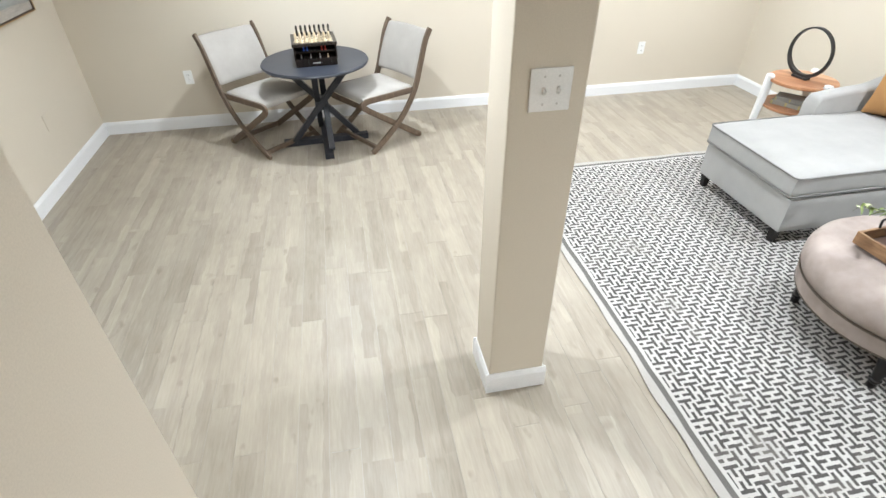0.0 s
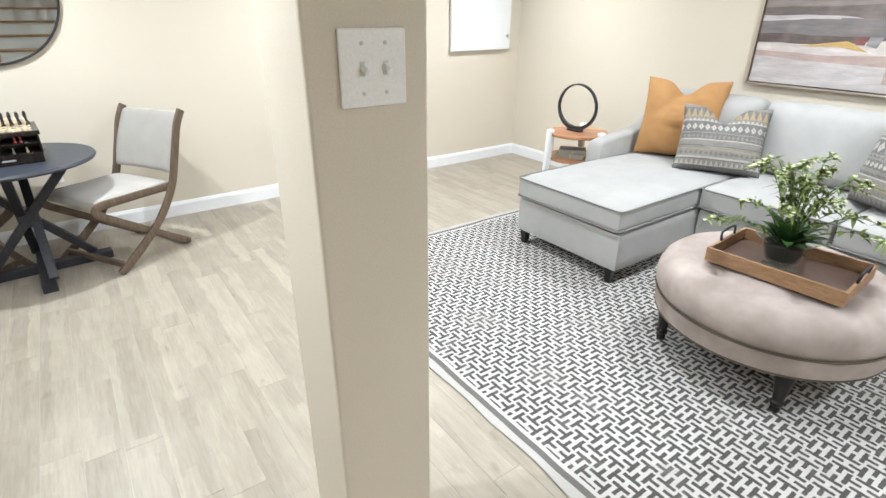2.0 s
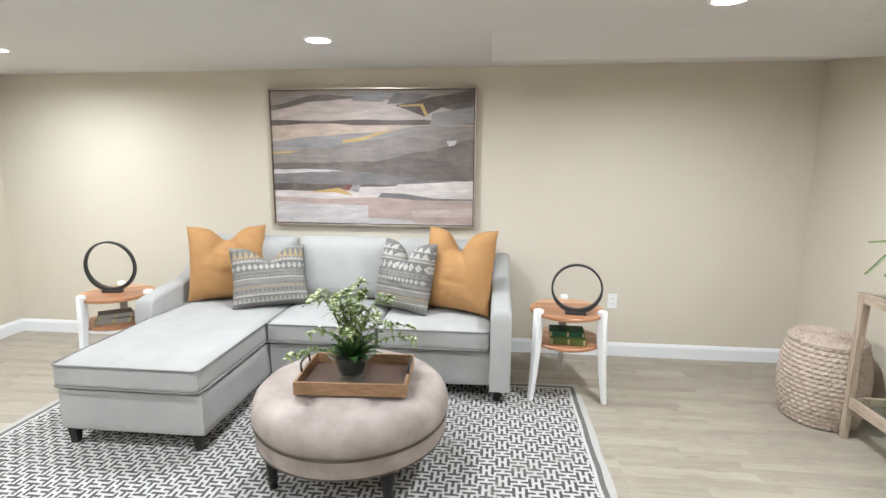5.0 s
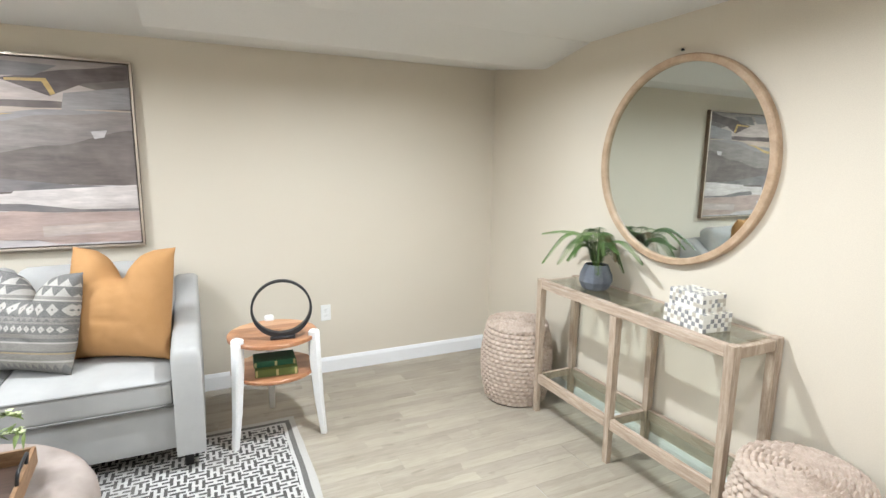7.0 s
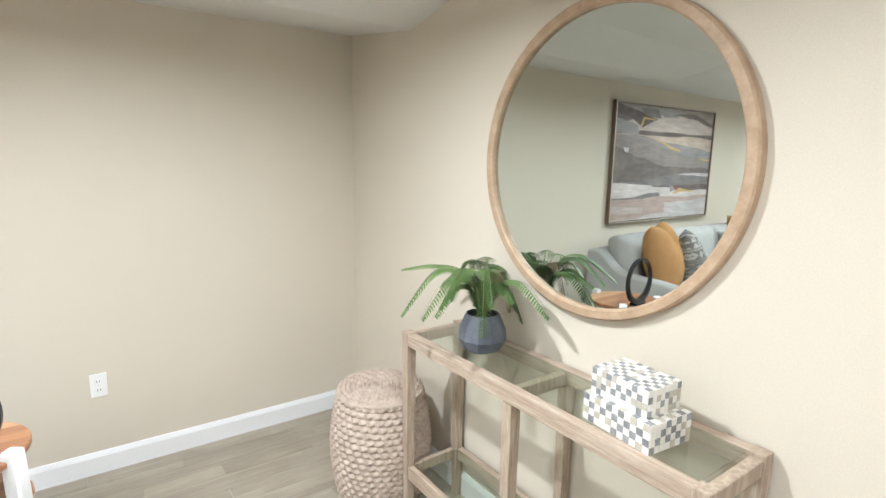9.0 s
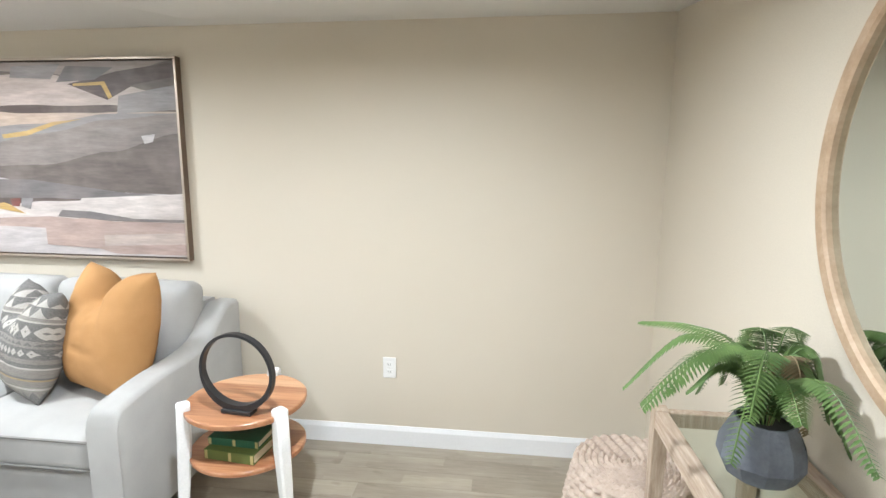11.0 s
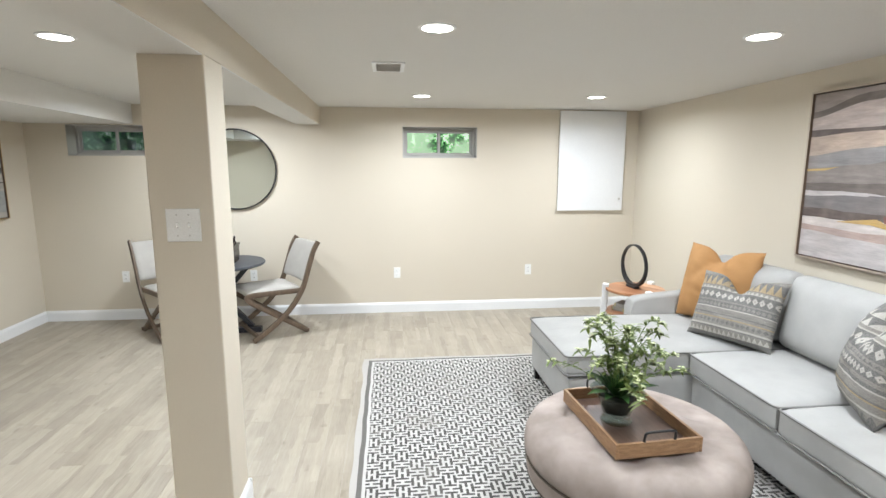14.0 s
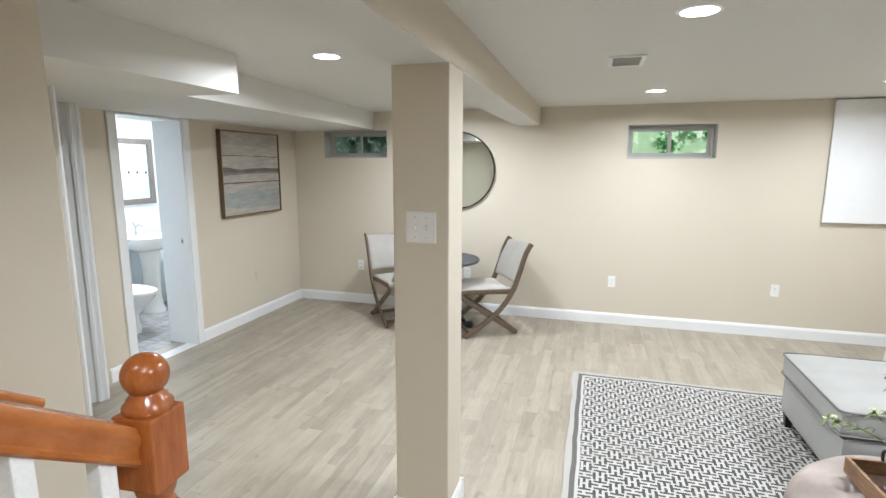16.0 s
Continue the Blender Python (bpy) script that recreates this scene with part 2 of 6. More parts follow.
def spline(pts, n=8):
    """A smooth line through the points."""
    pts = [Vector(p) for p in pts]
    out = []
    for i in range(len(pts) - 1):
        p0, p1, p2, p3 = pts[max(i - 1, 0)], pts[i], pts[i + 1], pts[min(i + 2, len(pts) - 1)]
        for k in range(n):
            t = k / n
            out.append(0.5 * ((2 * p1) + (p2 - p0) * t + (2 * p0 - 5 * p1 + 4 * p2 - p3) * t * t + (3 * p1 - p0 - 3 * p2 + p3) * t ** 3))
    return out + [pts[-1]]


def ribbon(line, w, h, side):
    """A bar of section w (along side) x h swept along a flat line."""
    bm = bmesh.new()
    side = Vector(side).normalized()
    rings = []
    for i, p in enumerate(line):
        d = (line[min(i + 1, len(line) - 1)] - line[max(i - 1, 0)]).normalized()
        n = side.cross(d).normalized()
        rings.append([bm.verts.new(p + side * sx * w / 2 + n * sy * h / 2) for sx, sy in ((-1, -0.7), (-0.7, -1), (0.7, -1), (1, -0.7), (1, 0.7), (0.7, 1), (-0.7, 1), (-1, 0.7))])
    for a, b in zip(rings, rings[1:]):
        for k in range(8):
            bm.faces.new((a[k], a[(k + 1) % 8], b[(k + 1) % 8], b[k]))
    bm.faces.new(rings[0])
    bm.faces.new(rings[-1][::-1])
    return bm


def soft_block(x0, x1, y0, y1, z0, z1, r=0.04, crown=0.02, n=10, droop=0.0):
    """An upholstered block: rounded edges, a slightly domed top."""
    bm = bmesh.new()
    box(bm, x0, x1, y0, y1, z0, z1)
    bmesh.ops.subdivide_edges(bm, edges=bm.edges[:], cuts=n, use_grid_fill=True)
    cx, cy = (x0 + x1) / 2, (y0 + y1) / 2
    hx, hy, hz, cz = (x1 - x0) / 2, (y1 - y0) / 2, (z1 - z0) / 2, (z0 + z1) / 2
    for v in bm.verts:
        p = v.co - Vector((cx, cy, cz))
        core = Vector((max(-hx + r, min(hx - r, p.x)), max(-hy + r, min(hy - r, p.y)), max(-hz + r, min(hz - r, p.z))))
        d = p - core
        if d.length > 1e-9:
            # pull the outer shell onto a rounded box
            m = max(abs(d.x), abs(d.y), abs(d.z))
            p = core + d.normalized() * m
        u, w = p.x / hx, p.y / hy
        if p.z > 0:
            p.z += crown * max(0, 1 - u * u) ** 0.7 * max(0, 1 - w * w) ** 0.7 + 0.002 * noise.noise(Vector((p.x * 7, p.y * 7, x0)))
        v.co = p + Vector((cx, cy, cz))
    return bm


def wall_run(axis, at, out, a0, a1, z0, z1, holes=()):
    """A wall on the plane axis = at, its body towards out, from a0 to a1, with holes (b0, b1, c0, c1)."""
    bm = bmesh.new()
    cuts = sorted({a0, a1, *[h[0] for h in holes], *[h[1] for h in holes]})
    for s, e in zip(cuts, cuts[1:]):
        spans = [(z0, z1)]
        for h in holes:
            if h[0] <= s and h[1] >= e:
                spans = [p for q in spans for p in ((q[0], min(q[1], h[2])), (max(q[0], h[3]), q[1])) if p[1] - p[0] > 1e-4]
        for p, q in spans:
            lo, hi = min(at, out), max(at, out)
            if axis == "y":
                box(bm, s, e, lo, hi, p, q)
            else:
                box(bm, lo, hi, s, e, p, q)
    bmesh.ops.remove_doubles(bm, verts=bm.verts, dist=1e-5)
    return bm


# ---- structure ----
XL, YN = -6.337, -6.515          # left wall, console wall
SX, SY = -4.65, -4.14            # stair wall and its end
RX = -3.70                       # open side of the stairs
W1 = (-2.615, -1.814, 1.695, 2.021)
W2 = (-5.95, -5.16, 1.707, 2.012)
BD = (-2.40, -1.75, 0.0, 2.012)

setting(part("wall_north", wall_run("y", 0, 0.28, XL - 0.3, 0.2, 0, 2.5, (W1, W2)), M_WALL), "cream painted basement wall with two small high windows", "wall")
setting(part("wall_east", wall_run("x", 0, 0.2, YN - 0.2, 0, 0, 2.5), M_WALL), "cream painted wall behind the sofa", "wall")
setting(part("wall_south", wall_run("y", YN, YN - 0.2, RX, 0, 0, 2.5), M_WALL), "cream painted wall behind the console table", "wall")
setting(part("wall_west", wall_run("x", XL, XL - 0.30, -2.66, 0, 0, 2.5, (BD,)), M_WALL), "cream painted wall with the bathroom doorway", "wall")
setting(part("wall_stairs", boxes((SX - 0.12, SX, -8.6, SY, 0, 5.0)), M_WALL), "cream painted wall beside the stairs", "wall")
setting(part("wall_stairwell", boxes((RX, RX + 0.12, -8.6, YN - 0.2, 0, 5.0), (SX - 0.12, RX + 0.12, -8.72, -8.6, 0, 5.0), (SX - 0.12, RX + 0.12, -5.5, -5.4, 2.36, 5.0), (RX, RX + 0.12, YN - 0.2, -5.5, 2.36, 5.0)), M_WALL), "plain cream walls of the stairwell", "wall")

# the slanted corner with its door
CA, CB = Vector((XL, -2.66, 0)), Vector((-4.78, -4.22, 0))
cl = (CB - CA).length
CM = Matrix.Translation(CA) @ Matrix.Rotation(math.atan2(CB.y - CA.y, CB.x - CA.x), 4, "Z")
bm = wall_run("y", 0, -0.12, 0, cl, 0, 2.5, ((0.30, 1.10, 0, 2.03),))
bm.transform(CM)
setting(part("wall_corner", bm, M_WALL), "slanted cream wall with a white door", "wall")

bm = boxes((XL - 0.3, 0.2, -5.4, 0.28, 0, 0.10), (RX + 0.12, 0.2, YN - 0.2, -5.4, 0, 0.10))
for v in bm.verts:
    v.co.z += ceil_z(v.co.y)
setting(part("ceiling", bm, M_CEIL), "flat white painted ceiling", "ceiling")
setting(part("ceiling_stairwell", boxes((SX - 0.12, RX + 0.12, -8.72, -5.4, 5.0, 5.1)), M_CEIL), "plain white ceiling over the stairs", "ceiling")

# closed box added behind the door opening, so that its gap stays dark
bm = boxes((0.10, 1.30, -1.17, -1.12, 0, 2.3), (0.10, 0.15, -1.12, -0.122, 0, 2.3), (1.25, 1.30, -1.12, -0.122, 0, 2.3), (0.15, 1.25, -1.12, -0.122, 2.25, 2.3))
bm.transform(CM)
setting(part("wall_closet", bm, M_WALL), "plain cream box added behind the door, keeps the opening dark", "wall")

# beam on the column, ducts boxed in along the west and east walls
CX0, CX1, CY0, CY1 = -3.715, -3.468, -3.435, -3.21
BEAMZ = 2.036
setting(part("beam", boxes((CX0, CX1, -6.5, 0, BEAMZ, CEIL + 0.04), bevel=0.004), M_WALL), "boxed ceiling beam painted cream", "beam")
setting(part("beam_underside", boxes((CX0 + 0.004, CX1 - 0.004, CY1 + 0.002, -0.002, BEAMZ - 0.004, BEAMZ), (CX0 + 0.004, CX1 - 0.004, -6.5, CY0 - 0.002, BEAMZ - 0.004, BEAMZ)), M_CEIL), "white painted underside of the beam", "beam")
setting(part("soffit_west", prism([(XL, 0), (XL, -4.3), (-4.81, -4.3), (-4.81, -2.96), (-5.16, -2.96), (-5.31, 0)], 2.02, CEIL + 0.03), M_CEIL), "boxed duct soffit with a stepped edge, painted white", "soffit")
bm = bmesh.new()
prof = [(0, 2.30), (0, 2.256), (-0.65, 2.163), (-1.08, 2.248), (-1.09, 2.30)]
ends = [[bm.verts.new((x, y, z)) for x, z in prof] for y in (YN, -4.17)]
bm.faces.new(ends[0]); bm.faces.new(ends[1][::-1])
for i in range(5):
    bm.faces.new((ends[0][i], ends[0][(i + 1) % 5], ends[1][(i + 1) % 5], ends[1][i]))
setting(part("soffit_east", bm, M_CEIL), "shallow sloping white soffit above the wall", "soffit")

column = setting(new("column"), "square cream painted support column with white base trim", "column")
part("shaft", boxes((CX0, CX1, CY0, CY1, 0, BEAMZ), bevel=0.006), M_WALL, column)


def base_run(name, x0, y0, x1, y1, nx, ny, parent=None):
    """Baseboard with an eased top from one floor point to another, standing off towards (nx, ny)."""
    a, b = Vector((x0, y0, 0)), Vector((x1, y1, 0))
    n = Vector((nx, ny, 0))
    prof = [(0, 0), (0.014, 0), (0.014, 0.088), (0.009, 0.102), (0.005, 0.112), (0, 0.112)]
    bmx = bmesh.new()
    ra = [bmx.verts.new(a + n * d + Vector((0, 0, z))) for d, z in prof]
    rb = [bmx.verts.new(b + n * d + Vector((0, 0, z))) for d, z in prof]
    bmx.faces.new(ra); bmx.faces.new(rb[::-1])
    for i in range(len(prof)):
        j = (i + 1) % len(prof)
        bmx.faces.new((ra[i], ra[j], rb[j], rb[i]))
    ob = part(name, bmx, M_TRIM, parent)
    if parent is None:
        setting(ob, "white painted baseboard with an eased top", "baseboard")
    return ob


base_run("baseboard", XL, 0, 0, 0, 0, -1)
base_run("baseboard", 0, -0.015, 0, YN + 0.015, -1, 0)
base_run("baseboard", 0, YN, RX, YN, 0, 1)
base_run("baseboard", XL, -1.675, XL, -0.015, 1, 0)
base_run("baseboard", XL, -2.65, XL, -2.475, 1, 0)
for seg in ((CX0 - 0.014, CY0, CX1 + 0.014, CY0, 0, -1), (CX0 - 0.014, CY1, CX1 + 0.014, CY1, 0, 1), (CX0, CY0 + 0.001, CX0, CY1 - 0.001, -1, 0), (CX1, CY0 + 0.001, CX1, CY1 - 0.001, 1, 0)):
    base_run("base_trim", *seg, parent=column)


# ---- floor ----
def plank_mat():
    m, nt, b = base_mat("greige_oak_vinyl", 0.42, 0, 0.4)
    v = coords(nt, (1, 1, 1), jitter=True)
    st = coords(nt, (13, 1.1, 1), jitter=True)
    oi = nt.nodes.new("ShaderNodeObjectInfo")
    tone = ramp(nt, oi.outputs["Random"], [(0.0, (0.235, 0.215, 0.19)), (0.35, (0.35, 0.325, 0.29)), (0.7, (0.45, 0.42, 0.38)), (1.0, (0.56, 0.53, 0.485))])
    g1, g2 = noise_fac(nt, st, 2.2, 5.0, 0.6), noise_fac(nt, st, 9.0, 4.0, 0.65)
    blot = noise_fac(nt, v, 3.2, 2.0)
    c = mixc(nt, 0.55, tone, ramp(nt, g1, [(0.30, (0.15, 0.125, 0.10)), (0.44, (0.36, 0.33, 0.29)), (0.58, (0.46, 0.43, 0.39)), (0.70, (0.70, 0.67, 0.62))]))
    c = mixc(nt, 0.34, c, ramp(nt, g2, [(0.3, (0.22, 0.19, 0.16)), (0.7, (0.60, 0.57, 0.53))]))
    c = mixc(nt, 0.33, c, ramp(nt, blot, [(0.3, (0.30, 0.27, 0.235)), (0.7, (0.54, 0.515, 0.48))]))
    br = nt.nodes.new("ShaderNodeTexBrick")
    br.inputs["Scale"].default_value = 1.0
    br.inputs["Mortar Size"].default_value = 0.0
    br.inputs["Brick Width"].default_value = 0.74
    br.inputs["Row Height"].default_value = 0.061
    br.inputs["Color1"].default_value = (0.30, 0.27, 0.235, 1)
    br.inputs["Color2"].default_value = (0.66, 0.625, 0.565, 1)
    warp = nt.nodes.new("ShaderNodeMixRGB")
    warp.inputs[0].default_value = 0.055
    sw = coords(nt, (1, 1, 1), (0, 0, 90), jitter=True)
    wn2 = nt.nodes.new("ShaderNodeTexNoise")
    wn2.inputs["Scale"].default_value = 7.0
    nt.links.new(sw, wn2.inputs["Vector"])
    nt.links.new(sw, warp.inputs[1])
    nt.links.new(wn2.outputs["Color"], warp.inputs[2])
    nt.links.new(warp.outputs[0], br.inputs["Vector"])
    c = mixc(nt, 0.26, c, br.outputs["Color"])
    knot = noise_fac(nt, coords(nt, (9, 4.5, 1), jitter=True), 1.6, 2.0, 0.5)
    c = mixc(nt, ramp(nt, knot, [(0.66, (0, 0, 0)), (0.76, (0.40,) * 3)]), c, (0.20, 0.17, 0.14))
    c = mixc(nt, 1.0, c, (0.81, 0.765, 0.68), "MULTIPLY")
    nt.links.new(c, b.inputs["Base Color"])
    rr = ramp(nt, g1, [(0.2, (0.36,) * 3), (0.8, (0.50,) * 3)])
    nt.links.new(rr, b.inputs["Roughness"])
    bump(nt, b, g2, 0.10, 0.0006)
    return m


M_PLANK = plank_mat()
M_JOINT = mottled("plank_joint", (0.40, 0.37, 0.33), (0.44, 0.41, 0.37), 0.7, 4.0, 60.0, 0.0)
floor = setting(part("floor", boxes((XL - 0.3, 0.2, -8.7, 0.28, -0.12, -0.0012)), M_JOINT), "pale greige oak vinyl plank floor", "floor")

# ---- windows ----
def window(name, w, parent_label):
    x0, x1, z0, z1 = w
    win = setting(new(name), parent_label, "window")
    d = 0.15
    part("reveal", boxes((x0 - 0.002, x0 + 0.006, 0.002, d, z0, z1), (x1 - 0.006, x1 + 0.002, 0.002, d, z0, z1), (x0, x1, 0.002, d, z0 - 0.002, z0 + 0.006), (x0, x1, 0.002, d, z1 - 0.006, z1 + 0.002)), M_VINYL, win, "grey-beige reveal")
    f = 0.032
    part("window_frame", boxes((x0 + 0.006, x1 - 0.006, d, d + 0.06, z0 + 0.006, z0 + f), (x0 + 0.006, x1 - 0.006, d, d + 0.06, z1 - f, z1 - 0.006), (x0 + 0.006, x0 + f, d, d + 0.06, z0 + f, z1 - f), (x1 - f, x1 - 0.006, d, d + 0.06, z0 + f, z1 - f), bevel=0.003), M_VINYL, win)
    xm = (x0 + x1) / 2
    for a, c, off in ((x0 + f, xm + 0.018, 0.012), (xm - 0.018, x1 - f, 0.034)):
        s = 0.026
        sash = part("sash", boxes((a, c, d + off, d + off + 0.02, z0 + f, z0 + f + s), (a, c, d + off, d + off + 0.02, z1 - f - s, z1 - f), (a, a + s, d + off, d + off + 0.02, z0 + f + s, z1 - f - s), (c - s, c, d + off, d + off + 0.02, z0 + f + s, z1 - f - s), bevel=0.002), M_VINYL, win)
        p = part("pane", boxes((a + s - 0.004, c - s + 0.004, d + off + 0.008, d + off + 0.012, z0 + f + s - 0.004, z1 - f - s + 0.004)), M_PANE, sash)
        p.visible_shadow = False
    return win


window("window_1", W1, "small high sliding basement window with greenery outside")
window("window_2", W2, "small high sliding basement window, dark greenery outside")


def garden_mat(name, strength, seed):
    """Leaves against the light, loose and out of focus."""
    m, nt, b = base_mat(name, 0.9)
    v = coords(nt)
    mp = nt.nodes[-1]
    mp.inputs["Location"].default_value = (seed, seed * 0.7, 0)
    big = noise_fac(nt, v, 1.3, 3.0)
    leaf = noise_fac(nt, v, 9.0, 5.0, 0.75)
    c = ramp(nt, leaf, [(0.40, (0.004, 0.014, 0.008)), (0.48, (0.02, 0.08, 0.03)), (0.53, (0.08, 0.26, 0.08)), (0.58, (0.30, 0.58, 0.28)), (0.64, (1.0, 1.0, 0.95))])
    c = mixc(nt, ramp(nt, big, [(0.48, (0, 0, 0)), (0.58, (1, 1, 1))]), c, mixc(nt, 0.5, c, (0.72, 0.96, 0.66)))
    nt.links.new(c, b.inputs["Base Color"])
    nt.links.new(c, b.inputs["Emission Color"])
    b.inputs["Emission Strength"].default_value = strength
    return m


for x0, x1, mt, lab in ((-3.7, 3, garden_mat("garden_bright", 1.6, 0.0), "sunlit green shrubs outside the basement window"), (-10, -3.7, garden_mat("garden_shade", 0.07, 4.3), "shaded dark shrubs outside the basement window")):
    bm = bmesh.new()
    bm.faces.new([bm.verts.new(p) for p in ((x0, 2.2, 0.6), (x1, 2.2, 0.6), (x1, 2.2, 4.0), (x0, 2.2, 4.0))])
    setting(part("backdrop", bm, mt), lab, "backdrop")
setting(part("ground", boxes((-9, 3, 0.28, 2.2, 1.3, 1.45)), mottled("soil", (0.05, 0.06, 0.03), (0.09, 0.10, 0.05), 0.95, 4.0, 40.0, 0.5, 0.01)), "grassy ground outside the windows", "ground")

# ---- ceiling fittings ----
def downlight():
    t = thing("ceiling_light", "round white recessed ceiling light, lit", "ceiling light", group="recessed ceiling lights")
    part("trim_ring", lathe([(0.069, -0.006), (0.084, -0.005), (0.088, 0.0), (0.069, 0.0)], 40, True), M_TRIM, t, smooth=40)
    part("diffuser", lathe([(0.0, -0.0075), (0.070, -0.0065), (0.070, 0.0), (0.0, 0.0)], 40), M_LED, t, "glowing warm white diffuser")
    return t


first = downlight()
first.matrix_world = pose(*DOWNLIGHTS[0], ceil_z(DOWNLIGHTS[0][1]))
for lx, ly in DOWNLIGHTS[1:]:
    copy_thing(first, pose(lx, ly, ceil_z(ly)))

vent = thing("ceiling_vent", "white louvred ceiling air vent", "vent", -2.76, -2.2, ceil_z(-2.2))
part("frame", boxes((-0.10, 0.10, -0.15, -0.125, -0.008, 0), (-0.10, 0.10, 0.125, 0.15, -0.008, 0), (-0.10, -0.075, -0.125, 0.125, -0.008, 0), (0.075, 0.10, -0.125, 0.125, -0.008, 0), bevel=0.002), M_TRIM, vent)
part("backing", boxes((-0.075, 0.075, -0.125, 0.125, -0.002, 0)), mottled("vent_throat", (0.36, 0.31, 0.255), (0.42, 0.37, 0.31), 0.8, 9.0, 60.0, 0.0), vent, "tan duct throat")
for i in range(9):
    bm = boxes((-0.075, 0.075, -0.011, 0.011, -0.001, 0.001))
    bm.transform(pose(0, -0.112 + i * 0.028, -0.004, 32))
    part("slat", bm, M_CEIL, vent)

# ---- outlets and switches ----
def outlet(x, y, z, rz):
    t = thing("wall_outlet", "white double power outlet on a wall plate", "outlet", x, y, z, rz, "wall outlets")
    part("plate", boxes((-0.036, 0.036, -0.006, 0, -0.059, 0.059), bevel=0.003), M_PLATE, t)
    for s in (-1, 1):
        r = part("socket", boxes((-0.017, 0.017, -0.0085, -0.006, s * 0.021 - 0.014, s * 0.021 + 0.014), bevel=0.002), M_PLATE, t)
        for dx in (-0.006, 0.006):
            part("slot", boxes((dx - 0.0012, dx + 0.0012, -0.0095, -0.0084, s * 0.021 - 0.005, s * 0.021 + 0.005)), M_SLOT, r)
    part("screw", lathe([(0, 0.0), (0.003, 0.0), (0.003, 0.0015), (0, 0.0015)], 10), M_METAL, t).matrix_local = pose(0, -0.006, 0, 90)
    return t


for x, z in ((-2.69, 0.447), (-1.214, 0.456), (-5.515, 0.46), (-4.22, 0.447)):
    outlet(x, 0, z, 0)
outlet(0, -5.149, 0.452, -90)
plate = thing("wall_plate", "blank wall plate painted cream like the wall", "wall plate", XL, -0.83, 0.454, 90)
part("plate", boxes((-0.036, 0.036, -0.006, 0, -0.059, 0.059), bevel=0.003), M_WALL, plate)
for dz in (-0.042, 0.042):
    bm = lathe([(0, 0), (0.0035, 0), (0.0035, 0.002), (0, 0.002)], 10)
    bm.transform(pose(0, -0.006, dz, 90))
    part("screw", bm, M_WALL, plate)

sw = thing("light_switch", "double white toggle light switch plate on the column", "light switch", -3.588, CY0, 1.378)
part("plate", boxes((-0.066, 0.066, -0.008, 0, -0.066, 0.066), bevel=0.003), M_PLATE, sw)
for dx in (-0.023, 0.023):
    part("toggle_slot", boxes((dx - 0.005, dx + 0.005, -0.0095, -0.008, -0.012, 0.012), bevel=0.001), M_CEIL, sw)
    bm = boxes((-0.004, 0.004, -0.018, 0.002, -0.006, 0.006), bevel=0.002)
    bm.transform(pose(dx, -0.009, 0.003, 28))
    part("toggle", bm, M_PLATE, sw)
    for dz in (-0.042, 0.042):
        bm = lathe([(0, 0), (0.0035, 0), (0.0035, 0.002), (0, 0.002)], 10)
        bm.transform(pose(dx, -0.008, dz, 90))
        part("screw", bm, M_METAL, sw)

# ---- white cover panel in the corner ----
pan = thing("utility_panel", "flat white painted access panel with a small knob", "panel", -0.54, 0, 1.122)
part("door", boxes((-0.372, 0.372, -0.045, -0.022, 0, 1.078), bevel=0.003), M_DOOR, pan)
part("box", boxes((-0.352, 0.352, -0.022, 0, 0.02, 1.06)), M_DOOR, pan)
bm = lathe([(0, 0), (0.006, 0), (0.006, 0.012), (0.013, 0.016), (0.012, 0.024), (0, 0.027)], 20)
bm.transform(pose(0.325, -0.045, 0.13, 90))
part("knob", bm, M_METAL, pan, smooth=50)

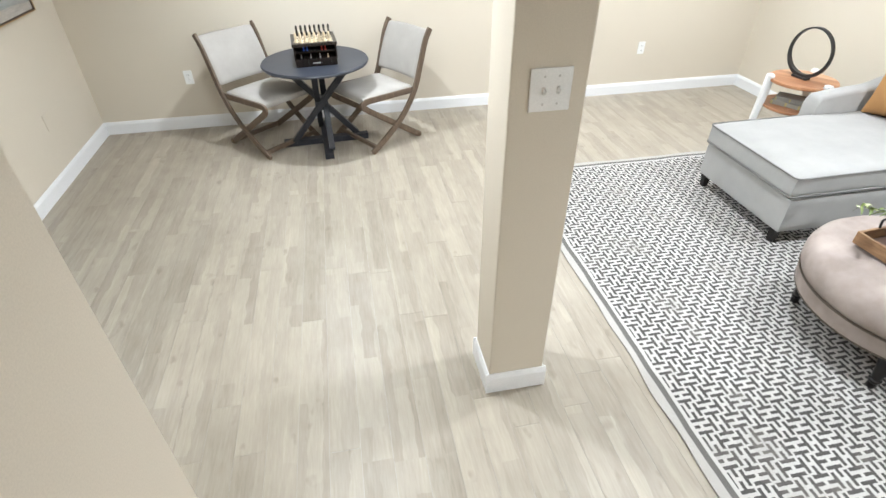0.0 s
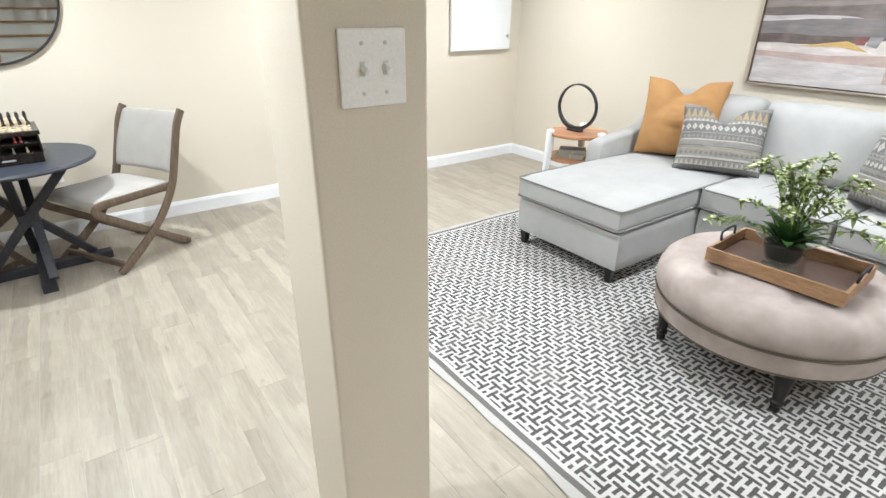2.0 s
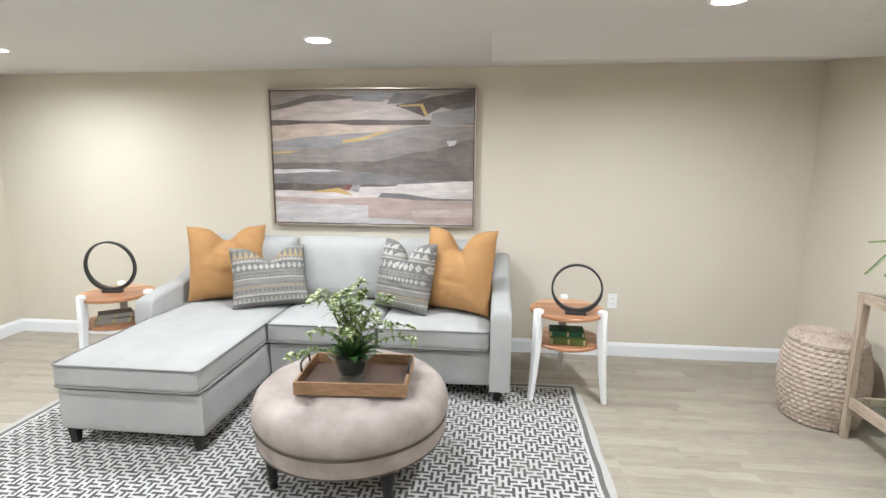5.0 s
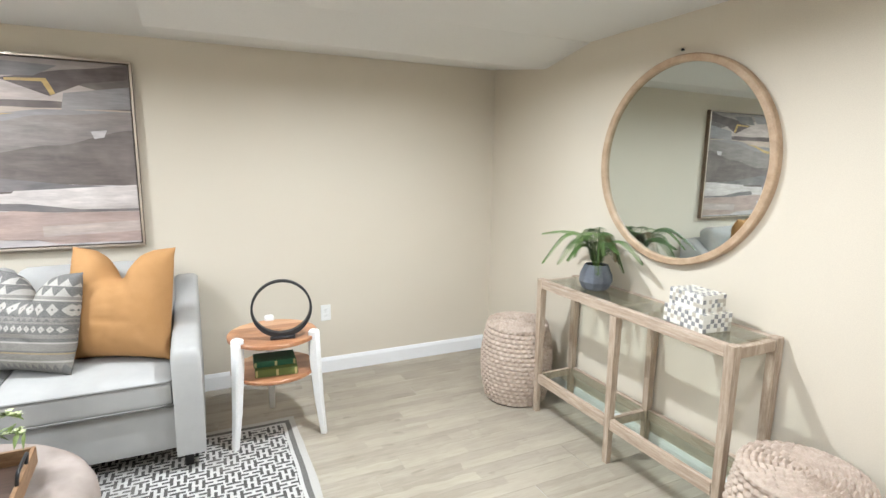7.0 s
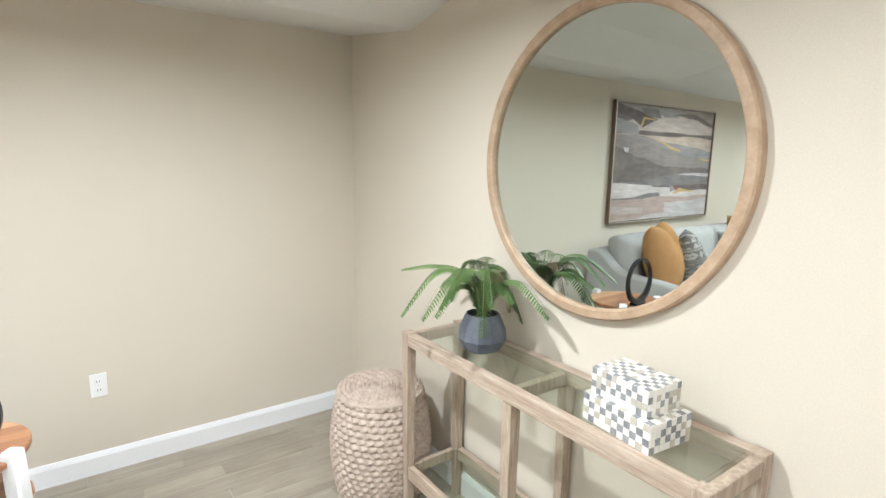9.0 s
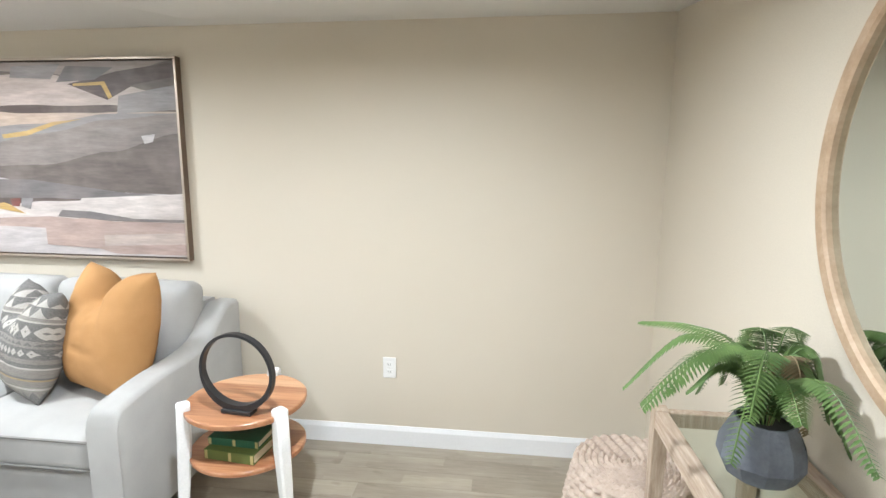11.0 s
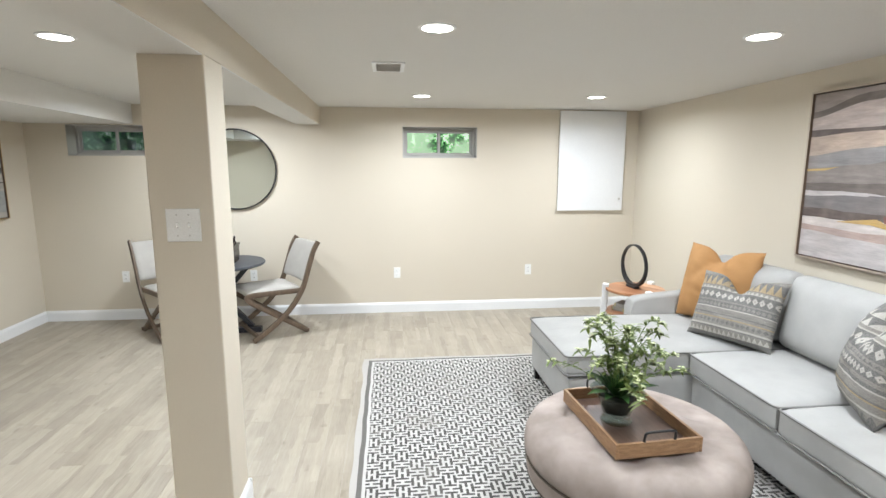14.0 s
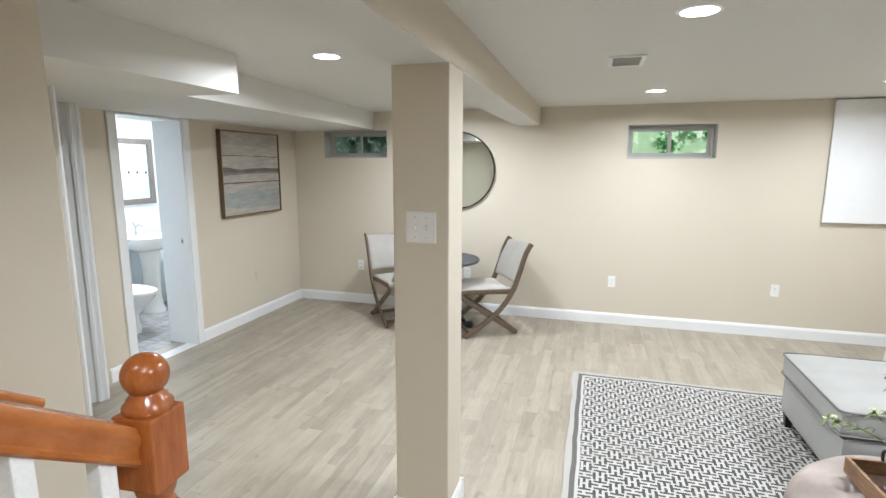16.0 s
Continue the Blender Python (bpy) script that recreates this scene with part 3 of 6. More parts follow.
# ---- rug ----
def rug_mat():
    """Grey pile with ivory H figures laid in a herringbone."""
    m, nt, b = base_mat("woven_rug", 0.95, 0, 0.1)
    tc = nt.nodes.new("ShaderNodeTexCoord")
    sep = nt.nodes.new("ShaderNodeSeparateXYZ")
    nt.links.new(tc.outputs["Object"], sep.inputs[0])

    def op(kind, a, c=None):
        n = nt.nodes.new("ShaderNodeMath")
        n.operation = kind
        for i, v in enumerate((a, c)):
            if v is None:
                continue
            if isinstance(v, (int, float)):
                n.inputs[i].default_value = v
            else:
                nt.links.new(v, n.inputs[i])
        return n.outputs[0]

    # square tiles, an H in each, every second one lying on its side
    tile = 0.080
    u, v = op("DIVIDE", sep.outputs[0], tile), op("DIVIDE", sep.outputs[1], tile)
    i, j = op("FLOOR", u), op("FLOOR", v)
    fu = op("ABSOLUTE", op("MULTIPLY", op("SUBTRACT", op("SUBTRACT", u, i), 0.5), 5.5))
    fv = op("ABSOLUTE", op("MULTIPLY", op("SUBTRACT", op("SUBTRACT", v, j), 0.5), 5.5))
    odd = op("GREATER_THAN", op("FLOORED_MODULO", op("ADD", i, j), 2.0), 0.5)
    wob = op("MULTIPLY", op("SUBTRACT", noise_fac(nt, tc.outputs["Object"], 90.0, 2.0), 0.5), 0.4)
    across = op("ADD", mixv(nt, odd, fu, fv), wob)
    along = op("ADD", mixv(nt, odd, fv, fu), wob)
    slot = op("MULTIPLY", op("LESS_THAN", across, 0.5), op("GREATER_THAN", along, 0.55))
    end = op("MULTIPLY", op("GREATER_THAN", across, 1.5), op("LESS_THAN", along, 0.5))
    side = op("MULTIPLY", op("GREATER_THAN", across, 1.5), op("MULTIPLY", op("LESS_THAN", across, 2.55), op("LESS_THAN", along, 2.3)))
    line = op("SUBTRACT", 1.0, op("MAXIMUM", slot, op("MAXIMUM", end, side)))
    # border bands from the rug's own edges
    ex = op("SUBTRACT", RUG_HX, op("ABSOLUTE", sep.outputs[0]))
    ey = op("SUBTRACT", RUG_HY, op("ABSOLUTE", sep.outputs[1]))
    e = op("MINIMUM", ex, ey)
    e = op("ADD", e, op("MULTIPLY", op("SUBTRACT", noise_fac(nt, tc.outputs["Object"], 3.5, 1.0), 0.5), 0.022))
    pale, dark = (0.53, 0.515, 0.49), (0.05, 0.046, 0.043)
    fade = noise_fac(nt, tc.outputs["Object"], 3.0, 4.0, 0.7)
    inner = mixc(nt, line, dark, pale)
    inner = mixc(nt, ramp(nt, fade, [(0.52, (0, 0, 0)), (0.72, (0.50,) * 3)]), inner, (0.25, 0.225, 0.20))
    c = mixc(nt, op("LESS_THAN", e, 0.080), inner, pale)
    c = mixc(nt, op("LESS_THAN", e, 0.062), c, (0.12, 0.113, 0.105))
    c = mixc(nt, op("LESS_THAN", e, 0.035), c, (0.45, 0.43, 0.40))
    fine = noise_fac(nt, tc.outputs["Object"], 500.0, 2.0)
    c = mixc(nt, 0.10, c, ramp(nt, fine, [(0.3, (0.10, 0.10, 0.10)), (0.7, (0.75, 0.73, 0.70))]))
    nt.links.new(c, b.inputs["Base Color"])
    bump(nt, b, op("ADD", op("MULTIPLY", line, 0.7), fine), 0.5, 0.003)
    return m


def mixv(nt, fac, a, c):
    n = nt.nodes.new("ShaderNodeMix")
    nt.links.new(fac, n.inputs[0])
    nt.links.new(a, n.inputs[2])
    nt.links.new(c, n.inputs[3])
    return n.outputs[0]


RUG_HX, RUG_HY = 1.19, 1.69
bm = bmesh.new()
bmesh.ops.create_grid(bm, x_segments=60, y_segments=80, size=1)
for v in bm.verts:
    x, y = v.co.x * RUG_HX, v.co.y * RUG_HY
    ripple = 0.017 * noise.noise(Vector((x * 2.5, y * 2.9, 3)))
    edge = max(abs(v.co.x), abs(v.co.y))
    if abs(v.co.x) > 0.999:
        x += ripple * 1.5
    if abs(v.co.y) > 0.999:
        y += ripple * 1.5
    z = 0.0085 + 0.0012 * noise.noise(Vector((x * 2, y * 2, 0)))
    if edge > 0.93:
        z += 0.003 * max(0, noise.noise(Vector((x * 3.1, y * 3.1, 7))))
    v.co = (x, y, z)
top = bm.faces[:]
ret = bmesh.ops.extrude_face_region(bm, geom=top)
for v in (g for g in ret["geom"] if isinstance(g, bmesh.types.BMVert)):
    v.co.z = 0.0005
rug = part("rug", bm, rug_mat(), smooth=60)
rug.matrix_world = pose(-1.80, -3.12, 0)
tagged(rug, "grey and ivory geometric woven area rug, slightly worn", "rug")


# ---- sofa ----
def piping(loop, r=0.0055):
    return tube([*loop, loop[0]], r, 6, cap=False)


def rect_loop(x0, x1, y0, y1, z, r=0.05, n=5):
    pts = []
    for cx, cy, a0 in ((x1 - r, y1 - r, 0), (x0 + r, y1 - r, 90), (x0 + r, y0 + r, 180), (x1 - r, y0 + r, 270)):
        for k in range(n + 1):
            a = radians(a0 + 90 * k / n)
            pts.append((cx + r * math.cos(a), cy + r * math.sin(a), z))
    return pts


sofa = thing("sectional_sofa", "light grey fabric sectional sofa with a chaise", "sofa", 0, 0, 0)
AY0, AY1 = -4.33, -4.20      # arm beside the round table
BY0, BY1 = -1.925, -1.80      # arm beyond the chaise
FX = -0.93                    # front of the seats
CHX = -1.72                   # front of the chaise
part("base", soft_block(FX + 0.02, -0.06, AY1 - 0.01, -2.73, 0.10, 0.335, 0.018, 0.0, 8), M_SOFA, sofa, smooth=60)
part("chaise_base", soft_block(CHX + 0.02, -0.06, -2.725, -1.905, 0.10, 0.335, 0.018, 0.0, 8), M_SOFA, sofa, smooth=60)
for y0, y1, x0, nm in ((-3.463, -2.728, FX - 0.015, "seat_cushion"), (-4.20, -3.467, FX - 0.015, "seat_cushion"), (-2.722, -1.90, CHX, "chaise_cushion")):
    cu = part(nm, soft_block(x0, -0.22, y0, y1, 0.34, 0.485, 0.035, 0.022, 12), M_SOFA, sofa, smooth=60)
    for zz in (0.355, 0.474):
        part("piping", piping(rect_loop(x0 - 0.001, -0.22, y0, y1, zz, 0.035)), M_PIPING, cu, smooth=60)


def arm(y0, y1, name, front=0.0, low=0.0):
    """Track arm whose top sweeps down to the front."""
    line = spline([(-0.06, 0, 0.825), (-0.16, 0, 0.825), (-0.25, 0, 0.765), (-0.35, 0, 0.695), (-0.50, 0, 0.668 - low * 0.7), (-0.70 + front, 0, 0.665 - low), (-0.90 + front, 0, 0.645 - low), (-0.965 + front, 0, 0.625 - low), (-0.985 + front, 0, 0.57 - low)], 6)
    bmx = bmesh.new()
    n = len(line)
    rows = []
    ym, hw = (y0 + y1) / 2, (y1 - y0) / 2
    for i, p in enumerate(line):
        row = []
        zt, x = p.z, p.x
        for s in (-1, -0.97, -0.85, -0.6, 0, 0.6, 0.85, 0.97, 1):
            drop = 0.022 * (abs(s) ** 6)
            row.append((x, ym + s * hw, zt - drop))
        rows.append(row)
    verts = [[bmx.verts.new(c) for c in r] for r in rows]
    for a, b in zip(verts, verts[1:]):
        for k in range(8):
            bmx.faces.new((a[k], a[k + 1], b[k + 1], b[k]))
    low = [[bmx.verts.new((r[k][0], r[k][1], 0.10)) for k in (0, 8)] for r in rows]
    for i in range(n - 1):
        for q, k in ((0, 0), (1, 8)):
            bmx.faces.new((verts[i][k], verts[i + 1][k], low[i + 1][q], low[i][q]))
        bmx.faces.new((low[i][0], low[i][1], low[i + 1][1], low[i + 1][0]))
    for e in (0, n - 1):
        bmx.faces.new([*verts[e], low[e][1], low[e][0]])
    return part(name, bmx, M_SOFA, sofa, smooth=45)


arm(AY0, AY1, "arm")
arm(BY0, BY1, "arm", 0.06, 0.03)
part("back", soft_block(-0.20, -0.045, AY1, BY0, 0.10, 0.835, 0.02, 0.0, 8), M_SOFA, sofa, smooth=60)


def back_cushion(y0, y1):
    bmx = soft_block(-0.085, 0.085, y0, y1, 0.0, 0.45, 0.06, 0.015, 14)
    for v in bmx.verts:
        w = (v.co.y - (y0 + y1) / 2) / ((y1 - y0) / 2)
        h = (v.co.z - 0.22) / 0.23
        puff = 0.055 * max(0, 1 - w ** 4) * max(0, 1 - h ** 4)
        v.co.x += -puff if v.co.x < 0 else puff * 0.25
        v.co.z += 0.012 * (abs(w) ** 3) * (1 if h > 0.6 else 0) + 0.006 * noise.noise(Vector((w * 2, h * 2, y0)))
    bmx.transform(pose(-0.285, 0, 0.495, 0, 9))
    return bmx


for y0, y1 in ((-4.205, -3.47), (-3.46, -2.71), (-2.70, -1.93)):
    part("back_cushion", back_cushion(y0, y1), M_SOFA, sofa, smooth=70)
for x, y in ((-0.91, -4.25), (-0.12, -4.25), (-1.665, -2.67), (-1.665, -1.955), (-0.12, -1.90), (-0.88, -2.80)):
    bm = lathe([(0, 0), (0.024, 0), (0.034, 0.09), (0, 0.09)], 4)
    bm.transform(pose(x, y, 0.0115, 0, 0, 45))
    part("leg", bm, M_ESPRESSO, sofa, "dark wooden block foot")


# ---- pillows ----
def pillow_mesh(w, h, t, chop, seed):
    """A stuffed square with pulled-out corners and a dent in the top edge. Stands on its lower edge, face to -y."""
    n = 36
    bmx = bmesh.new()
    sides = []
    for s in (-1, 1):
        grid = []
        for j in range(n + 1):
            row = []
            for i in range(n + 1):
                u, v = 2 * i / n - 1, 2 * j / n - 1
                f = max(0.0, 1 - abs(u) ** 2.6) * max(0.0, 1 - abs(v) ** 2.6)
                pull = 1 - 0.065 * (1 - u * u) * abs(v) ** 4, 1 - 0.065 * (1 - v * v) * abs(u) ** 4
                x, z = u * w / 2 * pull[1], v * h / 2 * pull[0]
                dent = chop * math.exp(-(u / 0.30) ** 2) * max(0, (v + 0.15) / 1.15) ** 1.6
                z -= dent
                th = t / 2 * f ** 0.55 * (1 - 0.55 * dent / max(chop, 1e-6) * (1 if chop else 0))
                wr = 0.008 * noise.noise(Vector((u * 2.2, v * 3.5, seed + s))) + 0.004 * noise.noise(Vector((u * 6, v * 9, seed - s)))
                # folds that run down from the dent towards the corners
                fold = abs(u) - 0.42 * (1.05 - v)
                wr -= s * 0.032 * (chop / 0.12) * math.exp(-(fold / 0.085) ** 2) * max(0, v) ** 0.8
                wr -= s * 0.010 * math.exp(-((v + 0.28 + 0.10 * u) / 0.035) ** 2) * max(0, 1 - (u / 0.45) ** 2)
                y = s * th + wr * f ** 0.5
                row.append((x, y, z + h / 2))
            grid.append(row)
        sides.append(grid)
    va = [[bmx.verts.new(p) for p in r] for r in sides[0]]
    vb = [[va[j][i] if i in (0, n) or j in (0, n) else bmx.verts.new(sides[1][j][i]) for i in range(n + 1)] for j in range(n + 1)]
    for g, flip in ((va, False), (vb, True)):
        for j in range(n):
            for i in range(n):
                q = (g[j][i], g[j][i + 1], g[j + 1][i + 1], g[j + 1][i])
                bmx.faces.new(q[::-1] if flip else q)
    return bmx


def kilim_mat(bold=False):
    """Bands of small woven figures on greige, read along the pillow's height."""
    m, nt, b = base_mat("kilim_weave_bold" if bold else "kilim_weave", 0.92, 0, 0.1)
    tc = nt.nodes.new("ShaderNodeTexCoord")
    sep = nt.nodes.new("ShaderNodeSeparateXYZ")
    nt.links.new(tc.outputs["Object"], sep.inputs[0])

    def op(kind, a, c=None):
        n = nt.nodes.new("ShaderNodeMath")
        n.operation = kind
        for i, v in enumerate((a, c)):
            if v is None:
                continue
            if isinstance(v, (int, float)):
                n.inputs[i].default_value = v
            else:
                nt.links.new(v, n.inputs[i])
        return n.outputs[0]

    x, z = sep.outputs[0], sep.outputs[2]
    zn = op("DIVIDE", z, 0.49 if bold else 0.44)
    grey, dk, pale, ochre = (0.175, 0.16, 0.142), (0.05, 0.048, 0.052), (0.46, 0.43, 0.385), (0.33, 0.215, 0.075)
    r = nt.nodes.new("ShaderNodeValToRGB")
    r.color_ramp.interpolation = "CONSTANT"
    stops = [(0.0, dk), (0.08, grey), (0.16, dk), (0.175, pale), (0.20, grey), (0.30, ochre), (0.315, grey), (0.35, dk), (0.365, grey), (0.44, pale), (0.455, dk), (0.54, grey), (0.56, dk), (0.72, grey), (0.78, dk), (0.95, grey)]
    if bold:
        stops = [(0.0, dk), (0.06, grey), (0.13, pale), (0.15, grey), (0.21, ochre), (0.225, dk), (0.24, grey), (0.31, pale), (0.325, dk), (0.36, grey), (0.40, dk), (0.50, grey), (0.56, dk), (0.72, pale), (0.735, grey), (0.77, dk), (0.95, dk)]
    els = r.color_ramp.elements
    while len(els) < len(stops):
        els.new(0.5)
    for e, (p, c) in zip(els, stops):
        e.position, e.color = p, (*c, 1)
    nt.links.new(zn, r.inputs[0])
    c = r.outputs[0]

    def diamonds(z0, z1, pitch, colour, c):
        zz = op("ABSOLUTE", op("SUBTRACT", op("DIVIDE", op("SUBTRACT", zn, z0), (z1 - z0) / 2), 1.0))
        xx = op("ABSOLUTE", op("SUBTRACT", op("MULTIPLY", op("FRACT", op("DIVIDE", x, pitch)), 2.0), 1.0))
        hit = op("MULTIPLY", op("LESS_THAN", op("ADD", zz, xx), 0.86), op("GREATER_THAN", op("ADD", zz, xx), 0.18))
        return mixc(nt, hit, c, colour)

    def zigzag(z0, z1, pitch, colour, c):
        zz = op("DIVIDE", op("SUBTRACT", zn, z0), z1 - z0)
        xx = op("ABSOLUTE", op("SUBTRACT", op("MULTIPLY", op("FRACT", op("DIVIDE", x, pitch)), 2.0), 1.0))
        hit = op("MULTIPLY", op("MULTIPLY", op("LESS_THAN", zz, xx), op("GREATER_THAN", zz, 0.0)), op("LESS_THAN", zz, 1.0))
        return mixc(nt, hit, c, colour)

    if bold:
        c = diamonds(0.57, 0.71, 0.048, pale, c)
        c = diamonds(0.41, 0.49, 0.031, pale, c)
        c = zigzag(0.52, 0.555, 0.031, dk, c)
        c = zigzag(0.77, 0.86, 0.048, pale, c)
        c = zigzag(0.87, 0.95, 0.048, pale, c)
        c = zigzag(0.06, 0.12, 0.031, dk, c)
    else:
        c = diamonds(0.58, 0.70, 0.038, pale, c)
        c = diamonds(0.46, 0.535, 0.026, grey, c)
        c = zigzag(0.08, 0.15, 0.03, pale, c)
        c = diamonds(0.22, 0.29, 0.03, dk, c)
        c = zigzag(0.79, 0.95, 0.038, ochre, c)
        c = zigzag(0.73, 0.775, 0.026, pale, c)
    fine = noise_fac(nt, tc.outputs["Object"], 380.0, 2.0)
    c = mixc(nt, 0.42, c, ramp(nt, fine, [(0.3, (0.12, 0.12, 0.115)), (0.7, (0.52, 0.50, 0.46))]))
    nt.links.new(c, b.inputs["Base Color"])
    bump(nt, b, fine, 0.5, 0.0015)
    return m


M_KILIM, M_KILIM_BOLD = kilim_mat(), kilim_mat(True)


def pillow(name, label, mat, w, h, t, chop, seed, m):
    ob = part(name, pillow_mesh(w, h, t, chop, seed), mat, smooth=75)
    ob.matrix_world = m
    return tagged(ob, label, "pillow", "sofa pillows")


# faces turn towards -x, tilted back
pillow("throw_pillow", "plump mustard yellow cotton pillow beside the chaise arm", M_MUSTARD, 0.56, 0.56, 0.25, 0.095, 1, pose(-0.50, -2.24, 0.50, -14, 0, -70))
pillow("throw_pillow", "mustard yellow cotton pillow with a dented top", M_MUSTARD, 0.53, 0.59, 0.29, 0.15, 2, pose(-0.60, -3.94, 0.50, -14, 0, -112))
pillow("patterned_pillow", "grey kilim patterned pillow with a dented top on the chaise", M_KILIM, 0.53, 0.45, 0.20, 0.11, 3, pose(-0.64, -2.64, 0.50, -24, 0, -62))
pillow("patterned_pillow", "black and white kilim patterned pillow leaning on the sofa back", M_KILIM_BOLD, 0.47, 0.50, 0.24, 0.14, 4, pose(-0.63, -3.56, 0.50, -16, 0, -120))


# ---- ottoman ----
otto = thing("ottoman", "round blush velvet tufted ottoman with nailhead trim", "ottoman", -1.69, -3.52, 0.0105)
OR = 0.475
bm = lathe([(0, 0.203), (OR - 0.025, 0.203), (OR - 0.012, 0.210), (OR - 0.004, 0.25), (OR - 0.002, 0.302), (0, 0.302)], 64)
part("drum", bm, M_VELVET, otto, smooth=50)
bm = bmesh.new()
RN, SN = 22, 96
rings = []
buttons = [(0, 0)] + [(0.15 * math.cos(a), 0.15 * math.sin(a)) for a in (radians(20 + 60 * k) for k in range(6))] + [(0.30 * math.cos(a), 0.30 * math.sin(a)) for a in (radians(30 * k + 5) for k in range(12))]
prof = [(OR - 0.03, 0.302), (OR - 0.004, 0.306), (OR + 0.004, 0.325), (OR + 0.006, 0.350), (OR + 0.002, 0.385), (OR - 0.014, 0.42), (OR - 0.045, 0.447)]
prof += [((OR - 0.045) * (1 - k / 16), 0.447 + 0.038 * (1 - (1 - k / 16) ** 2)) for k in range(1, 16)]
for r, z in prof:
    ring = []
    for s in range(SN):
        a = 2 * math.pi * s / SN
        x, y = r * math.cos(a), r * math.sin(a)
        dz = 0
        if z > 0.44:
            for bx, by in buttons:
                dd = math.hypot(x - bx, y - by)
                dz -= 0.028 * math.exp(-(dd / 0.034) ** 2)
            dz += 0.004 * noise.noise(Vector((x * 8, y * 8, 0)))
        ring.append(bm.verts.new((x, y, z + dz)))
    rings.append(ring)
cv = bm.verts.new((0, 0, 0.466))
for a, b in zip(rings, rings[1:]):
    for s in range(SN):
        bm.faces.new((a[s], a[(s + 1) % SN], b[(s + 1) % SN], b[s]))
for s in range(SN):
    bm.faces.new((rings[-1][s], rings[-1][(s + 1) % SN], cv))
seat = part("seat", bm, M_VELVET, otto, smooth=180)
for bx, by in buttons:
    bm = lathe([(0.012, 0), (0.010, 0.005), (0, 0.007)], 12)
    bm.transform(pose(bx, by, 0.453 - 0.038 * (bx * bx + by * by) / 0.185))
    part("button", bm, M_VELVET, seat, smooth=60)
for z, r, nm in ((0.302, OR - 0.002, "welt"), (0.209, OR - 0.014, "nail_band")):
    part(nm, tube([(r * math.cos(2 * math.pi * k / 72), r * math.sin(2 * math.pi * k / 72), z) for k in range(73)], 0.006, 6, cap=False), M_BAND, otto, smooth=60)
for a in (217, 307, 37, 127):
    bm = lathe([(0, 0), (0.017, 0), (0.021, 0.012), (0.019, 0.03), (0.025, 0.038), (0.027, 0.05), (0.021, 0.058), (0.029, 0.12), (0.043, 0.207), (0, 0.207)], 20)
    bm.transform(pose(0.405 * math.cos(radians(a)), 0.405 * math.sin(radians(a)), 0))
    part("leg", bm, M_ESPRESSO, otto, "turned dark wooden leg", smooth=40)


# ---- tray with flowers ----
TRZ = 0.493
M_TRAYW = wooden("tray_wood", (0.16, 0.085, 0.04), (0.27, 0.155, 0.08), (0.38, 0.235, 0.13), 0.5, grain=(3, 3, 14))
tray = thing("serving_tray", "rectangular brown wooden tray with black metal handles", "tray", -1.745, -3.565, TRZ, 3.5)
part("bottom", boxes((-0.175, 0.175, -0.245, 0.245, 0.0, 0.010)), wooden("tray_base", (0.05, 0.03, 0.022), (0.085, 0.052, 0.038), (0.12, 0.078, 0.058), 0.35, grain=(14, 1.2, 14)), tray, "dark stained tray base")
for r in ((-0.185, -0.172, -0.258, 0.258), (0.172, 0.185, -0.258, 0.258), (-0.172, 0.172, -0.258, -0.245), (-0.172, 0.172, 0.245, 0.258)):
    part("side", boxes((*r, 0.0, 0.062), bevel=0.002), M_TRAYW, tray)
for s in (-1, 1):
    pts = spline([(-0.065, s * 0.252, 0.058), (-0.065, s * 0.256, 0.088), (-0.05, s * 0.258, 0.102), (0.05, s * 0.258, 0.102), (0.065, s * 0.256, 0.088), (0.065, s * 0.252, 0.058)], 5)
    part("handle", tube(pts, 0.0055, 8), M_BLACKM, tray, "black metal handle", smooth=60)


# ---- flowers in a glass bowl ----
rnd = random.Random(7)
M_LEAFD = mottled("dark_leaf", (0.016, 0.052, 0.012), (0.038, 0.095, 0.022), 0.4, 9.0, 90.0, 0.1, spec=0.4)
M_LEAFP = mottled("pale_leaf", (0.065, 0.10, 0.018), (0.16, 0.205, 0.05), 0.5, 20.0, 90.0, 0.1)
M_STEM = mottled("green_stem", (0.06, 0.12, 0.025), (0.11, 0.18, 0.04), 0.5, 9.0, 60.0, 0.1)
M_PETAL = mottled("cream_petal", (0.45, 0.50, 0.24), (0.62, 0.65, 0.42), 0.55, 30.0, 90.0, 0.05)
M_SOIL = mottled("dark_filling", (0.012, 0.012, 0.010), (0.03, 0.028, 0.022), 0.9, 30.0, 90.0, 0.6, 0.004)


def leaf_into(bm, base, way, length, width, droop=0.3, fold=0.25, n=6):
    """A pointed leaf with a raised fold along its middle."""
    way = Vector(way).normalized()
    side = way.cross(Vector((0, 0, 1)))
    side = side.normalized() if side.length > 1e-3 else Vector((1, 0, 0))
    up = side.cross(way)
    prev = None
    for i in range(n + 1):
        t = i / n
        w = width / 2 * math.sin(math.pi * min(1, 0.06 + 0.94 * t) ** 0.75)
        c = Vector(base) + way * length * t - Vector((0, 0, 1)) * droop * length * t * t
        row = [bm.verts.new(c - side * w + up * w * fold), bm.verts.new(c), bm.verts.new(c + side * w + up * w * fold)]
        if prev:
            for k in (0, 1):
                bm.faces.new((prev[k], prev[k + 1], row[k + 1], row[k]))
        prev = row


